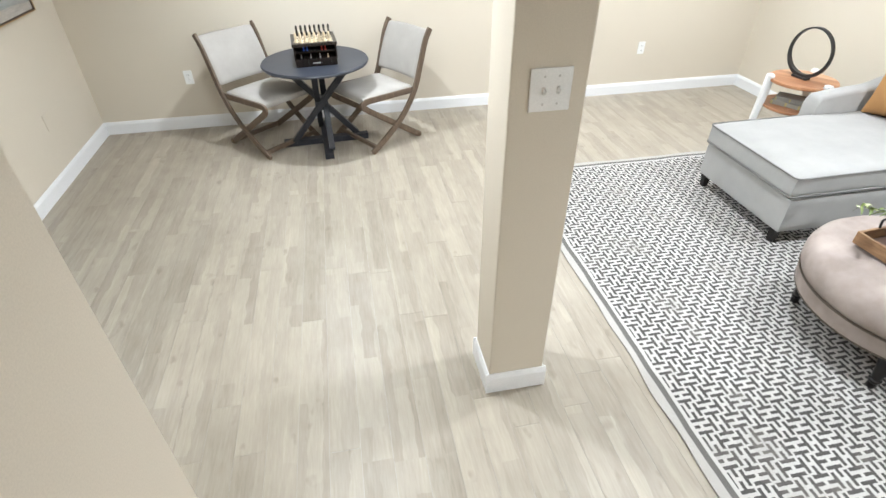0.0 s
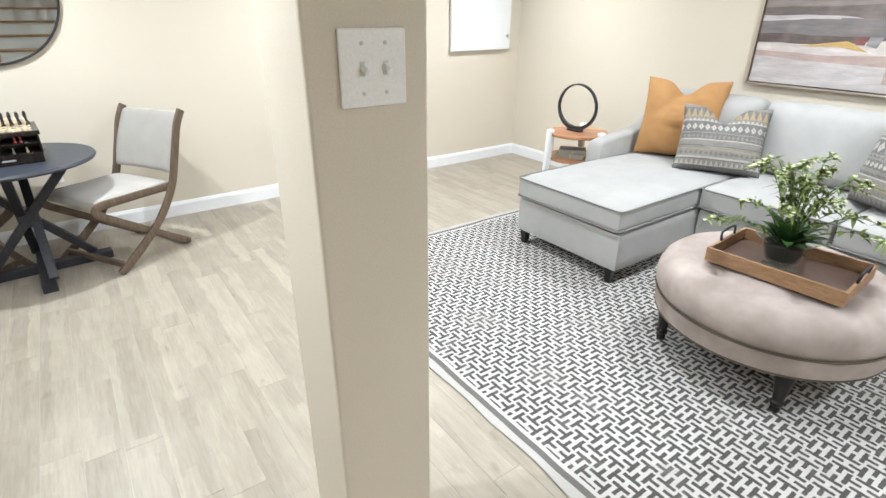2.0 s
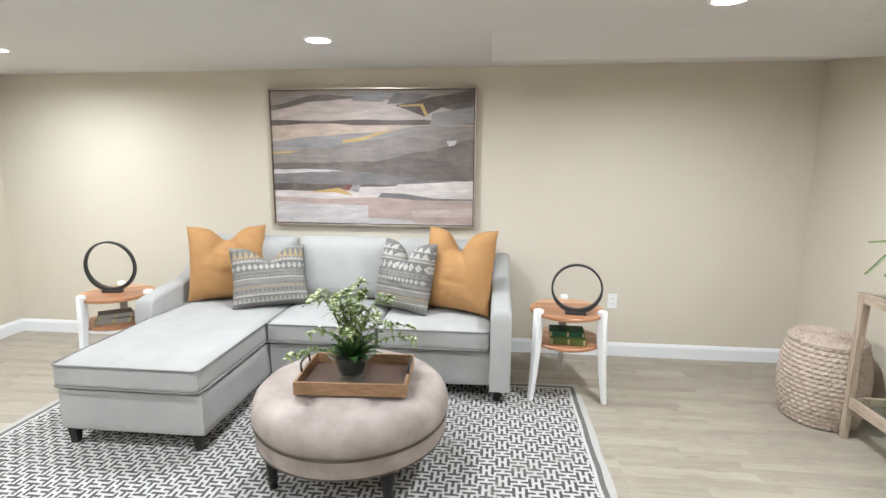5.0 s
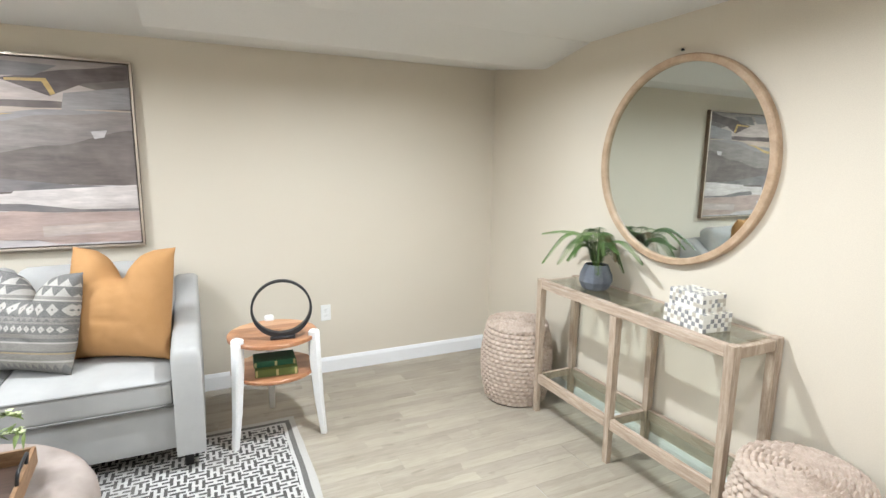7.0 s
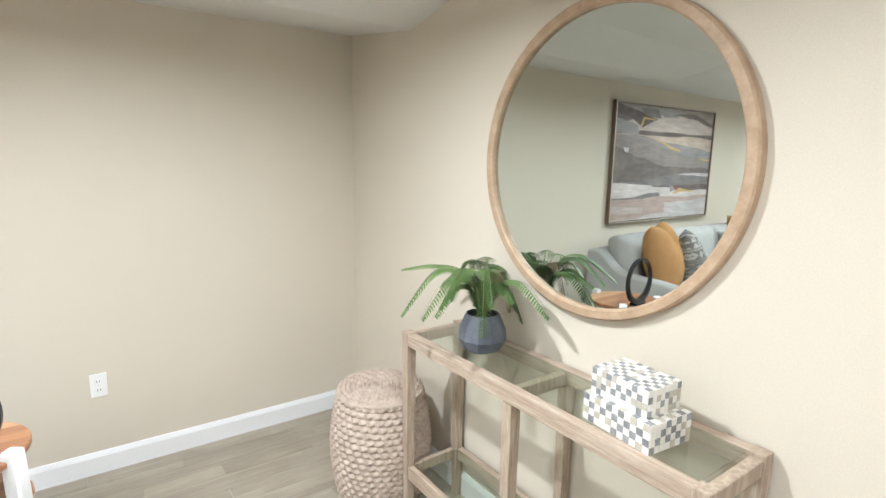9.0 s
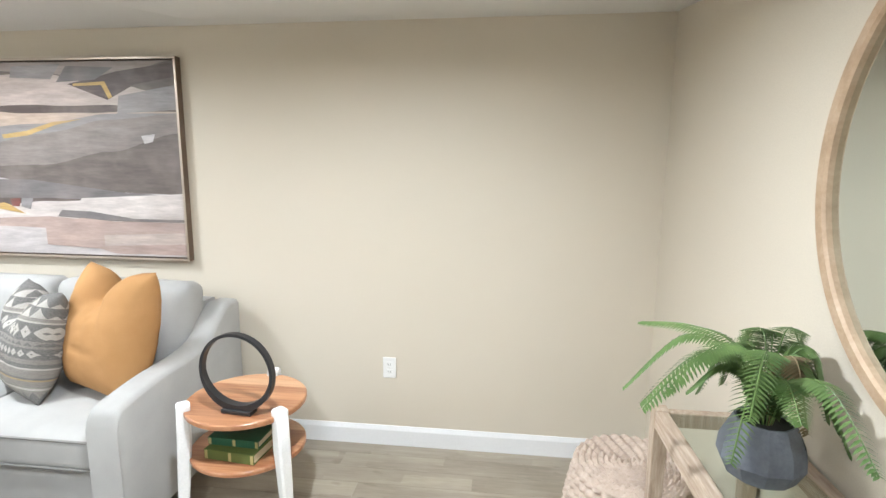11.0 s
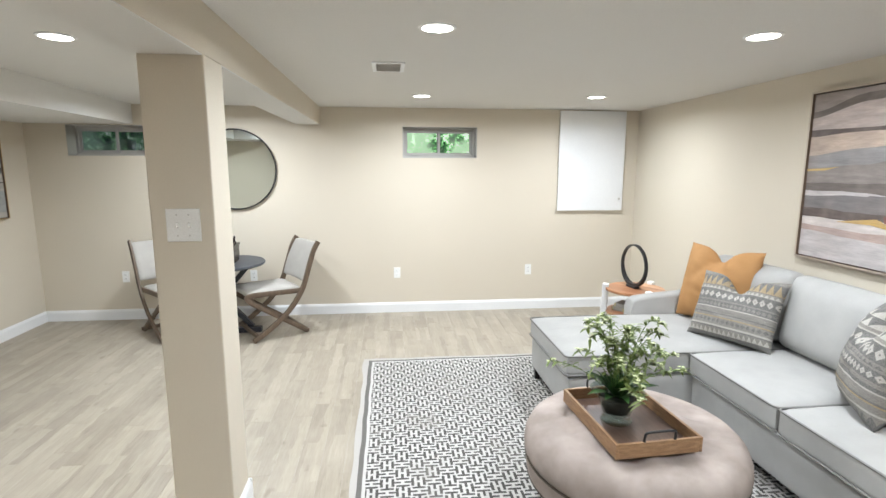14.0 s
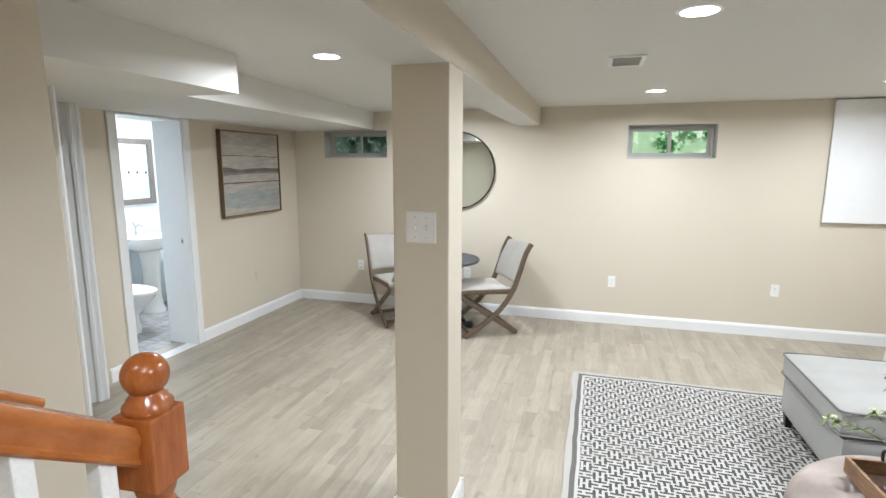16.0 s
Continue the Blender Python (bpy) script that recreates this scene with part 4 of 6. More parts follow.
flow = thing("flower_arrangement", "cream blossoms and green leaves in a glass footed bowl", "flowers", -1.785, -3.55, TRZ + 0.0105)
VS = 1.25
part("vase", lathe([(r * VS, z) for r, z in ((0.0, 0.0), (0.050, 0.0), (0.054, 0.006), (0.030, 0.014), (0.028, 0.022), (0.050, 0.045), (0.060, 0.085), (0.066, 0.115), (0.092, 0.140), (0.094, 0.143), (0.090, 0.143), (0.062, 0.117), (0.056, 0.086), (0.046, 0.048), (0.0, 0.030))], 40), glass_mat("clear_glass", (0.80, 0.86, 0.84)), flow, "clear footed glass bowl", smooth=60)
part("filling", lathe([(0.0, 0.034), (0.052, 0.046), (0.067, 0.085), (0.074, 0.113), (0.0, 0.122)], 32), M_SOIL, flow, "dark moss filling", smooth=60)
petals, small = bmesh.new(), bmesh.new()
for k in range(30):
    a = 2 * math.pi * (k * 0.382 + rnd.random() * 0.05)
    lean, h = 0.04 + 0.15 * rnd.random(), 0.17 + 0.21 * rnd.random()
    if k % 7 == 0:
        lean, h = 0.28, 0.10 + 0.12 * rnd.random()
    out = Vector((math.cos(a), math.sin(a), 0))
    pts = spline([Vector((0, 0, 0.10)) + out * 0.02, out * lean * 0.35 + Vector((0, 0, 0.10 + h * 0.6)), out * lean * 0.75 + Vector((0, 0, 0.10 + h)), out * lean * 1.15 + Vector((0, 0, 0.10 + h * 0.96))], 5)
    part("stem", tube(pts, 0.0022, 5, taper=[1 - 0.6 * i / (len(pts) - 1) for i in range(len(pts))]), M_STEM, flow, smooth=60)
    for i in range(5, len(pts)):
        for q in range(3):
            d = Vector((rnd.uniform(-1, 1), rnd.uniform(-1, 1), rnd.uniform(-0.2, 0.9)))
            leaf_into(small, pts[i], d, rnd.uniform(0.025, 0.055), rnd.uniform(0.009, 0.017), 0.4, 0.2, 4)
        if i > 11:
            for q in range(2):
                c = pts[i] + Vector((rnd.uniform(-1, 1), rnd.uniform(-1, 1), rnd.uniform(-0.6, 1))) * 0.016
                for s in range(4):
                    b = 2 * math.pi * s / 4 + rnd.random()
                    leaf_into(petals, c, (math.cos(b), math.sin(b), 0.5), 0.013, 0.010, 0.1, 0.3, 2)
tagged(part("foliage", small, M_LEAFP, flow, "pale green small leaves"), kind="stuff")
tagged(part("blossom", petals, M_PETAL, flow, "small cream blossoms"), kind="stuff")
for k in range(24):
    a = 2 * math.pi * k / 24 + rnd.uniform(-0.2, 0.2)
    up = rnd.choice((0.7, 1.0, 1.5, 2.2))
    bm = bmesh.new()
    leaf_into(bm, (0.02 * math.cos(a), 0.02 * math.sin(a), 0.115), (math.cos(a), math.sin(a), up), rnd.uniform(0.14, 0.23), rnd.uniform(0.040, 0.058), 0.35, 0.3, 9)
    part("large_leaf", bm, M_LEAFD, flow, smooth=60)


# ---- round side tables with ring sculptures ----
def stack_mat():
    """Glued acacia strips."""
    m, nt, b = base_mat("acacia_strips", 0.35, 0, 0.45)
    v = coords(nt, (1, 1, 1))
    sep = nt.nodes.new("ShaderNodeSeparateXYZ")
    nt.links.new(v, sep.inputs[0])
    mul = nt.nodes.new("ShaderNodeMath")
    mul.operation, mul.inputs[1].default_value = "MULTIPLY", 17.0
    nt.links.new(sep.outputs[0], mul.inputs[0])
    fl = nt.nodes.new("ShaderNodeMath")
    fl.operation = "FLOOR"
    nt.links.new(mul.outputs[0], fl.inputs[0])
    wnz = nt.nodes.new("ShaderNodeTexWhiteNoise")
    wnz.noise_dimensions = "1D"
    nt.links.new(fl.outputs[0], wnz.inputs["W"])
    tone = ramp(nt, wnz.outputs["Value"], [(0.0, (0.26, 0.095, 0.04)), (0.4, (0.40, 0.175, 0.08)), (0.75, (0.50, 0.25, 0.125)), (1.0, (0.70, 0.47, 0.29))])
    g = noise_fac(nt, coords(nt, (40, 2.5, 40)), 2.0, 4.0)
    c = mixc(nt, 0.35, tone, ramp(nt, g, [(0.3, (0.22, 0.08, 0.035)), (0.7, (0.62, 0.36, 0.2))]))
    nt.links.new(c, b.inputs["Base Color"])
    bump(nt, b, g, 0.06, 0.0005)
    return m


M_STRIPS = stack_mat()
M_BOOK1 = mottled("green_cloth", (0.012, 0.075, 0.035), (0.02, 0.10, 0.05), 0.7, 9.0, 300.0, 0.2)
M_BOOK2 = mottled("olive_cloth", (0.07, 0.10, 0.02), (0.11, 0.14, 0.035), 0.7, 9.0, 300.0, 0.2)
M_GILT = mottled("gilt_band", (0.35, 0.30, 0.12), (0.45, 0.38, 0.17), 0.5, 9.0, 300.0, 0.1)
M_PAGES = mottled("book_pages", (0.55, 0.48, 0.33), (0.66, 0.58, 0.42), 0.8, 3.0, 200.0, 0.2, stretch=(1, 1, 30))
M_GREYBOOK = mottled("grey_cloth", (0.24, 0.23, 0.20), (0.30, 0.29, 0.26), 0.7, 9.0, 300.0, 0.2)


def disc(r, z0, z1, seg=56):
    return lathe([(0, z0), (r - 0.004, z0), (r, z0 + 0.004), (r, z1 - 0.004), (r - 0.004, z1), (0, z1)], seg)


def side_table(label):
    t = thing("side_table", label, "side table", group="round side tables")
    top = part("tabletop", disc(0.242, 0.563, 0.586), M_STRIPS, t, "striped acacia wood top", smooth=40)
    part("shelf", disc(0.232, 0.365, 0.385), M_STRIPS, t, "striped acacia wood shelf", smooth=40)
    for a in (125, 237, 358):
        c, s = math.cos(radians(a)), math.sin(radians(a))
        bmx = bmesh.new()
        rows = []
        for z, r, w in ((0.0, 0.285, 0.015), (0.20, 0.262, 0.021), (0.45, 0.244, 0.027), (0.605, 0.240, 0.026), (0.612, 0.240, 0.020)):
            rows.append([bmx.verts.new((r * c + w * (c * p - s * q), r * s + w * (s * p + c * q), z)) for p, q in ((-1, -0.7), (-0.7, -1), (0.7, -1), (1, -0.7), (1, 0.7), (0.7, 1), (-0.7, 1), (-1, 0.7))])
        for p, q in zip(rows, rows[1:]):
            for k in range(8):
                bmx.faces.new((p[k], p[(k + 1) % 8], q[(k + 1) % 8], q[k]))
        bmx.faces.new(rows[0]); bmx.faces.new(rows[-1][::-1])
        part("leg", bmx, M_WHITEW, t, "tapered white painted leg", smooth=40)
    return t


st = side_table("round two-tier acacia side table with white legs")
st.matrix_world = pose(-0.705, -4.70, 0, 0, 0, 0)
st2 = copy_thing(st, pose(-0.69, -1.50, 0, 0, 0, 33))


def ring(x, y, z, rz, R=0.158):
    t = thing("ring_sculpture", "black metal ring sculpture on a small foot", "ornament", x, y, z, rz, "ring sculptures")
    bmx = bmesh.new()
    n = 72
    rings_ = []
    for k in range(n):
        a = 2 * math.pi * k / n
        thick = 0.006 + 0.008 * max(0, -math.sin(a)) ** 1.5
        hw = 0.0135 + 0.004 * max(0, -math.sin(a))
        row = []
        for rr, yy in ((R, -hw), (R, hw), (R - 2 * thick, hw), (R - 2 * thick, -hw)):
            row.append(bmx.verts.new((rr * math.cos(a), yy, R + 0.008 + rr * math.sin(a))))
        rings_.append(row)
    for k in range(n):
        a, b = rings_[k], rings_[(k + 1) % n]
        for q in range(4):
            bmx.faces.new((a[q], a[(q + 1) % 4], b[(q + 1) % 4], b[q]))
    part("ring", bmx, M_BLACKM, t, smooth=40)
    part("foot", boxes((-0.065, 0.065, -0.026, 0.026, 0.0, 0.018), bevel=0.004), M_BLACKM, t)
    return t


ring(-0.835, -4.735, 0.586, -96)
ring(-0.70, -1.475, 0.586, -84, 0.182)


def book(x, y, z, rz, l, d, h, cover, name="book", label="green cloth bound book with gilt bands"):
    t = thing(name, label, "book", x, y, z, rz, "books on side tables")
    part("cover", boxes((-l / 2, l / 2, -d / 2, d / 2, 0, 0.004), (-l / 2, l / 2, -d / 2, d / 2, h - 0.004, h), (-l / 2, l / 2, -d / 2, -d / 2 + 0.004, 0.004, h - 0.004), bevel=0.001), cover, t)
    part("pages", boxes((-l / 2 + 0.004, l / 2 - 0.004, -d / 2 + 0.004, d / 2 - 0.004, 0.004, h - 0.004)), M_PAGES, t, "yellowed page block")
    for k in (-0.46, 0.02, 0.46):
        part("spine_band", boxes((k * l - 0.006, k * l + 0.006, -d / 2 - 0.0012, -d / 2 + 0.001, 0.003, h - 0.003)), M_GILT, t, "gilt spine band")
    return t


book(-0.79, -4.70, 0.385, -96, 0.22, 0.14, 0.042, M_BOOK2)
book(-0.75, -4.695, 0.427, -93, 0.22, 0.14, 0.032, M_BOOK1, label="dark green cloth bound book")
book(-0.74, -1.50, 0.385, -60, 0.22, 0.15, 0.035, M_GREYBOOK, label="grey cloth bound book")
book(-0.73, -1.50, 0.420, -52, 0.21, 0.14, 0.030, M_GREYBOOK, label="thin grey cloth bound book")


# ---- console table ----
con = thing("console_table", "washed oak console table with glass top and shelf", "console table", -1.75, -6.35, 0)
HX, HY = 0.645, 0.153
for x in (-HX + 0.022, 0.0, HX - 0.022):
    for s in (-1, 1):
        bm = bmesh.new()
        box(bm, x - 0.022, x + 0.022, s * (HY - 0.022) - 0.022, s * (HY - 0.022) + 0.022, 0, 0.795 if x == 0 else 0.852, 0.003)
        for v in bm.verts:
            if v.co.z < 0.16:
                k = 1 - (0.16 - v.co.z) / 0.16 * 0.28
                v.co.x, v.co.y = x + (v.co.x - x) * k, s * (HY - 0.022) + (v.co.y - s * (HY - 0.022)) * k
        part("leg", bm, M_CONSOLE, con)
M_RAILX = wooden("washed_oak_rail", (0.26, 0.18, 0.128), (0.42, 0.325, 0.245), (0.60, 0.51, 0.42), 0.55, grain=(1.2, 14, 14))
for s in (-1, 1):
    part("top_rail", boxes((-HX + 0.044, HX - 0.044, s * (HY - 0.020) - 0.018, s * (HY - 0.020) + 0.018, 0.797, 0.849), bevel=0.003), M_RAILX, con)
    for x0, x1 in ((-HX + 0.044, -0.022), (0.022, HX - 0.044)):
        part("shelf_rail", boxes((x0, x1, s * (HY - 0.020) - 0.014, s * (HY - 0.020) + 0.014, 0.195, 0.252), bevel=0.003), M_RAILX, con)
for x in (-HX + 0.020, 0, HX - 0.020):
    part("cross_rail", boxes((x - 0.016, x + 0.016, -HY + 0.046, HY - 0.046, 0.797, 0.842), bevel=0.003), M_CONSOLE, con)
    part("cross_rail", boxes((x - 0.012, x + 0.012, -HY + 0.046, HY - 0.046, 0.20, 0.245), bevel=0.003), M_CONSOLE, con)
g = part("glass_top", boxes((-HX + 0.046, HX - 0.046, -HY + 0.040, HY - 0.040, 0.8425, 0.8475)), M_GLASS, con, "clear greenish glass pane")
for x0, x1 in ((-HX + 0.046, -0.024), (0.024, HX - 0.046)):
    part("glass_shelf", boxes((x0, x1, -HY + 0.036, HY - 0.036, 0.2455, 0.2505)), M_GLASS, con, "clear greenish glass pane")


# ---- round mirrors ----
def round_mirror(name, label, r, w, depth, mat, fl):
    t = thing(name, label, "mirror")
    part("frame", lathe([(r - w, 0.0), (r, 0.0), (r, depth - 0.006), (r - 0.006, depth), (r - w + 0.006, depth), (r - w, depth - 0.006)], 96, True), mat, t, fl, smooth=40)
    part("mirror_glass", lathe([(0, 0.002), (r - w + 0.002, 0.002), (r - w + 0.002, depth * 0.45), (0, depth * 0.45)], 96), M_MIRROR, t, "clear mirror glass", smooth=30)
    return t


M_MIRW = wooden("pale_oak_frame", (0.33, 0.22, 0.135), (0.45, 0.315, 0.205), (0.54, 0.40, 0.28), 0.5, grain=(6, 6, 6), ring=3.0)
rm = round_mirror("round_mirror", "large round mirror in a pale oak frame", 0.507, 0.036, 0.035, M_MIRW, "pale oak ring")
rm.matrix_world = pose(-1.785, YN + 0.001, 1.553, -90)
bk = round_mirror("round_mirror", "round wall mirror with a thin black frame", 0.415, 0.014, 0.03, M_BLACKM, "thin black metal ring")
bk.matrix_world = pose(-4.34, -0.001, 1.57, 90)
nail = part("nail", lathe([(0, 0), (0.003, 0), (0.003, 0.012), (0.008, 0.013), (0.007, 0.016), (0, 0.017)], 12), M_BLACKM)
nail.matrix_world = pose(-1.765, YN, 2.085, -90)
tagged(nail, "dark nail head above the round mirror", "nail")


# ---- braided stools ----
def braided_stool(x, y, h, rmid, rtop, seed, label):
    t = thing("braided_stool", label, "stool", x, y, 0, 17 * seed, "braided seagrass stools")
    seg, rows, per = 204, 18, 7
    bmx = bmesh.new()
    grid = []
    for j in range(rows * per + 1):
        v = j / (rows * per)
        z = 0.004 + v * (h - 0.02)
        r0 = rtop + (rmid - rtop) * math.sin(math.pi * (0.10 + 0.80 * v)) ** 0.9
        ph = j / per % 1.0
        rope = abs(math.sin(math.pi * ph)) ** 0.6
        row_i = int(j / per)
        ring_ = []
        for s in range(seg):
            a = 2 * math.pi * s / seg
            tw = math.sin(a * 34 + abs(ph - 0.5) * 4.4 + row_i * 1.9)
            rr = r0 + 0.015 * rope * (0.70 + 0.45 * tw) + 0.0025 * noise.noise(Vector((a * 9, z * 40, seed)))
            ring_.append(bmx.verts.new((rr * math.cos(a), rr * math.sin(a), z)))
        grid.append(ring_)
    for a, b in zip(grid, grid[1:]):
        for s in range(seg):
            bmx.faces.new((a[s], a[(s + 1) % seg], b[(s + 1) % seg], b[s]))
    bmx.faces.new(grid[0][::-1])
    part("side", bmx, M_GRASS, t, smooth=70)
    bmx = bmesh.new()
    grid = []
    rings_n = 9
    for j in range(rings_n * 7 + 1):
        v = j / (rings_n * 7)
        r = (rtop + 0.030) * (1 - v) + 0.006
        ph = j / 7 % 1.0
        rope = abs(math.sin(math.pi * ph)) ** 0.6
        ring_ = []
        for s in range(seg):
            a = 2 * math.pi * s / seg
            tw = math.sin(a * max(6, round(r * 155)) + abs(ph - 0.5) * 4.4)
            z = h - 0.018 + 0.012 * min(1, v * 8) + 0.014 * rope * (0.65 + 0.50 * tw)
            ring_.append(bmx.verts.new((r * math.cos(a), r * math.sin(a), z)))
        grid.append(ring_)
    for a, b in zip(grid, grid[1:]):
        for s in range(seg):
            bmx.faces.new((a[s], a[(s + 1) % seg], b[(s + 1) % seg], b[s]))
    bmx.faces.new(grid[-1])
    part("top", bmx, M_GRASS, t, "spiral braided top", smooth=70)
    return t


M_GRASS = mottled("seagrass_braid", (0.40, 0.315, 0.255), (0.56, 0.465, 0.39), 0.8, 30.0, 260.0, 0.4, 0.002, spec=0.2)
braided_stool(-0.885, -6.215, 0.525, 0.222, 0.165, 1, "barrel shaped braided seagrass stool beside the console")
braided_stool(-2.665, -6.245, 0.485, 0.225, 0.175, 2, "low braided seagrass stool with a spiral top")


# ---- fern ----
fern = thing("potted_fern", "green fern in a slate grey pot on the console", "plant", -1.445, -6.345, 0.8495)
M_POT = mottled("slate_pot", (0.075, 0.085, 0.105), (0.15, 0.165, 0.19), 0.75, 14.0, 120.0, 0.4, 0.003)
bm = lathe([(0, 0), (0.056, 0), (0.074, 0.012), (0.092, 0.05), (0.089, 0.085), (0.068, 0.133), (0.063, 0.143), (0.058, 0.143), (0.061, 0.13), (0.0, 0.128)], 11)
part("pot", bm, M_POT, fern, "faceted slate grey pot", smooth=20)
part("soil", lathe([(0, 0.134), (0.058, 0.133), (0.058, 0.129), (0, 0.129)], 20), M_SOIL, fern)
M_FERN = mottled("fern_green", (0.055, 0.115, 0.028), (0.13, 0.205, 0.062), 0.5, 14.0, 90.0, 0.1)
M_FERN2 = mottled("fern_dry", (0.12, 0.085, 0.035), (0.22, 0.17, 0.09), 0.7, 14.0, 90.0, 0.1)
for k in range(25):
    a = 2 * math.pi * (k * 0.382) + rnd.uniform(-0.2, 0.2)
    ln = rnd.uniform(0.22, 0.35) if k % 4 else rnd.uniform(0.13, 0.18)
    arch = rnd.uniform(0.10, 0.21)
    out = Vector((math.cos(a), math.sin(a), 0))
    if out.y < -0.3:
        ln *= 0.5
    drop = rnd.uniform(0.02, 0.16)
    rach = spline([Vector((0, 0, 0.13)) + out * 0.015, out * ln * 0.25 + Vector((0, 0, 0.13 + arch * 0.85)), out * ln * 0.6 + Vector((0, 0, 0.13 + arch)), out * ln + Vector((0, 0, 0.13 + arch - drop))], 8)
    bm = tube(rach, 0.0018, 4)
    side = out.cross(Vector((0, 0, 1)))
    for i in range(3, len(rach)):
        f = i / (len(rach) - 1)
        w = 0.042 * math.sin(math.pi * min(0.97, 0.10 + 0.86 * f)) ** 0.7 + 0.004
        d = (rach[i] - rach[i - 1]).normalized()
        for sgn in (-1, 1):
            for half in (0, 0.5):
                p = rach[i] - (rach[i] - rach[i - 1]) * half
                leaf_into(bm, p, side * sgn + d * 0.35 - Vector((0, 0, 0.12)), w, 0.0078, 0.2, 0.15, 3)
    part("frond", bm, M_FERN2 if k in (4, 12) else M_FERN, fern, "dry brown frond" if k in (4, 12) else "")


# ---- inlaid boxes ----
M_TILEW = mottled("bone_white", (0.70, 0.68, 0.62), (0.78, 0.76, 0.70), 0.35, 30.0, 120.0, 0.05)
M_TILEG = mottled("bone_grey", (0.17, 0.17, 0.175), (0.34, 0.34, 0.345), 0.35, 30.0, 120.0, 0.05)
M_TILEB = mottled("bone_beige", (0.44, 0.40, 0.33), (0.53, 0.49, 0.41), 0.35, 30.0, 120.0, 0.05)


def inlaid_box(x, y, z, rz, lx, ly, h, seed, label):
    t = thing("inlaid_box", label, "box", x, y, z, rz, "inlaid boxes")
    part("body", boxes((-lx / 2, lx / 2, -ly / 2, ly / 2, 0, h)), M_TILEW, t)
    rr = random.Random(seed)
    sets = [bmesh.new() for _ in range(3)]
    nx, ny, nz = 11, 8, 4
    e, gap = 0.0015, 0.0006
    for face in range(5):
        na, nb = ((nx, ny) if face == 0 else (nx, nz) if face < 3 else (ny, nz))
        for i in range(na):
            for j in range(nb):
                k = rr.choices((0, 1, 2), (0.12, 0.66, 0.22))[0] if (i + j) % 2 else rr.choices((0, 1, 2), (0.90, 0.02, 0.08))[0]
                if face == 0:
                    r = (-lx / 2 + lx * i / na + gap, -lx / 2 + lx * (i + 1) / na - gap, -ly / 2 + ly * j / nb + gap, -ly / 2 + ly * (j + 1) / nb - gap, h, h + e)
                elif face < 3:
                    s = -1 if face == 1 else 1
                    y0, y1 = sorted((s * ly / 2, s * (ly / 2 + e)))
                    r = (-lx / 2 + lx * i / na + gap, -lx / 2 + lx * (i + 1) / na - gap, y0, y1, h * j / nb + gap, h * (j + 1) / nb - gap)
                else:
                    s = -1 if face == 3 else 1
                    x0, x1 = sorted((s * lx / 2, s * (lx / 2 + e)))
                    r = (x0, x1, -ly / 2 + ly * i / na + gap, -ly / 2 + ly * (i + 1) / na - gap, h * j / nb + gap, h * (j + 1) / nb - gap)
                box(sets[k], *r)
    for bmx, mt, nm in zip(sets, (M_TILEW, M_TILEG, M_TILEB), ("white_inlay", "grey_inlay", "beige_inlay")):
        tagged(part(nm, bmx, mt, t), kind="stuff")
    return t


inlaid_box(-2.125, -6.315, 0.8495, -6, 0.22, 0.155, 0.078, 5, "bone inlaid box in grey and white tiles")
inlaid_box(-2.115, -6.320, 0.929, -4, 0.18, 0.13, 0.072, 6, "small bone inlaid box stacked on another")


# ---- paintings ----
def paint(name, c):
    """Brushed acrylic: streaks along the canvas, two scales of tone, warm and cool mixed."""
    m, nt, b = base_mat(name, 0.5)
    v, w = coords(nt, (1.1, 1, 6.0)), coords(nt, (2.0, 1, 1.6))
    streak, cloud, hair = noise_fac(nt, v, 4.5, 6.0, 0.65), noise_fac(nt, w, 2.2, 3.0), noise_fac(nt, coords(nt, (5, 1, 60)), 3.0, 3.0)
    col = ramp(nt, streak, [(0.30, tuple(x * 0.62 for x in c)), (0.52, tuple(x * 0.84 for x in c)), (0.72, tuple(min(1, x * 1.08 + 0.01) for x in c))])
    col = mixc(nt, ramp(nt, cloud, [(0.45, (0, 0, 0)), (0.72, (0.38,) * 3)]), col, (0.36, 0.30, 0.275))
    col = mixc(nt, 0.12, col, ramp(nt, hair, [(0.35, tuple(x * 0.45 for x in c)), (0.65, tuple(min(1, x * 1.2) for x in c))]))
    nt.links.new(col, b.inputs["Base Color"])
    bump(nt, b, hair, 0.3, 0.0012)
    return m


PAINT = {
    "taupe": paint("paint_taupe", (0.34, 0.29, 0.265)), "dark": paint("paint_dark", (0.16, 0.132, 0.12)), "pink": paint("paint_pink", (0.54, 0.45, 0.41)),
    "brown": paint("paint_brown", (0.11, 0.082, 0.075)), "peach": paint("paint_peach", (0.55, 0.43, 0.35)), "blue": paint("paint_blue_grey", (0.29, 0.275, 0.278)),
    "mid": paint("paint_mid_grey", (0.26, 0.225, 0.21)), "lilac": paint("paint_lilac", (0.56, 0.52, 0.515)), "slate": paint("paint_slate", (0.19, 0.175, 0.175)),
    "white": paint("paint_white", (0.66, 0.60, 0.57)), "gold": paint("paint_gold", (0.56, 0.37, 0.13)), "rose": paint("paint_rose", (0.48, 0.36, 0.32)), "red": paint("paint_red", (0.20, 0.06, 0.05)),
}


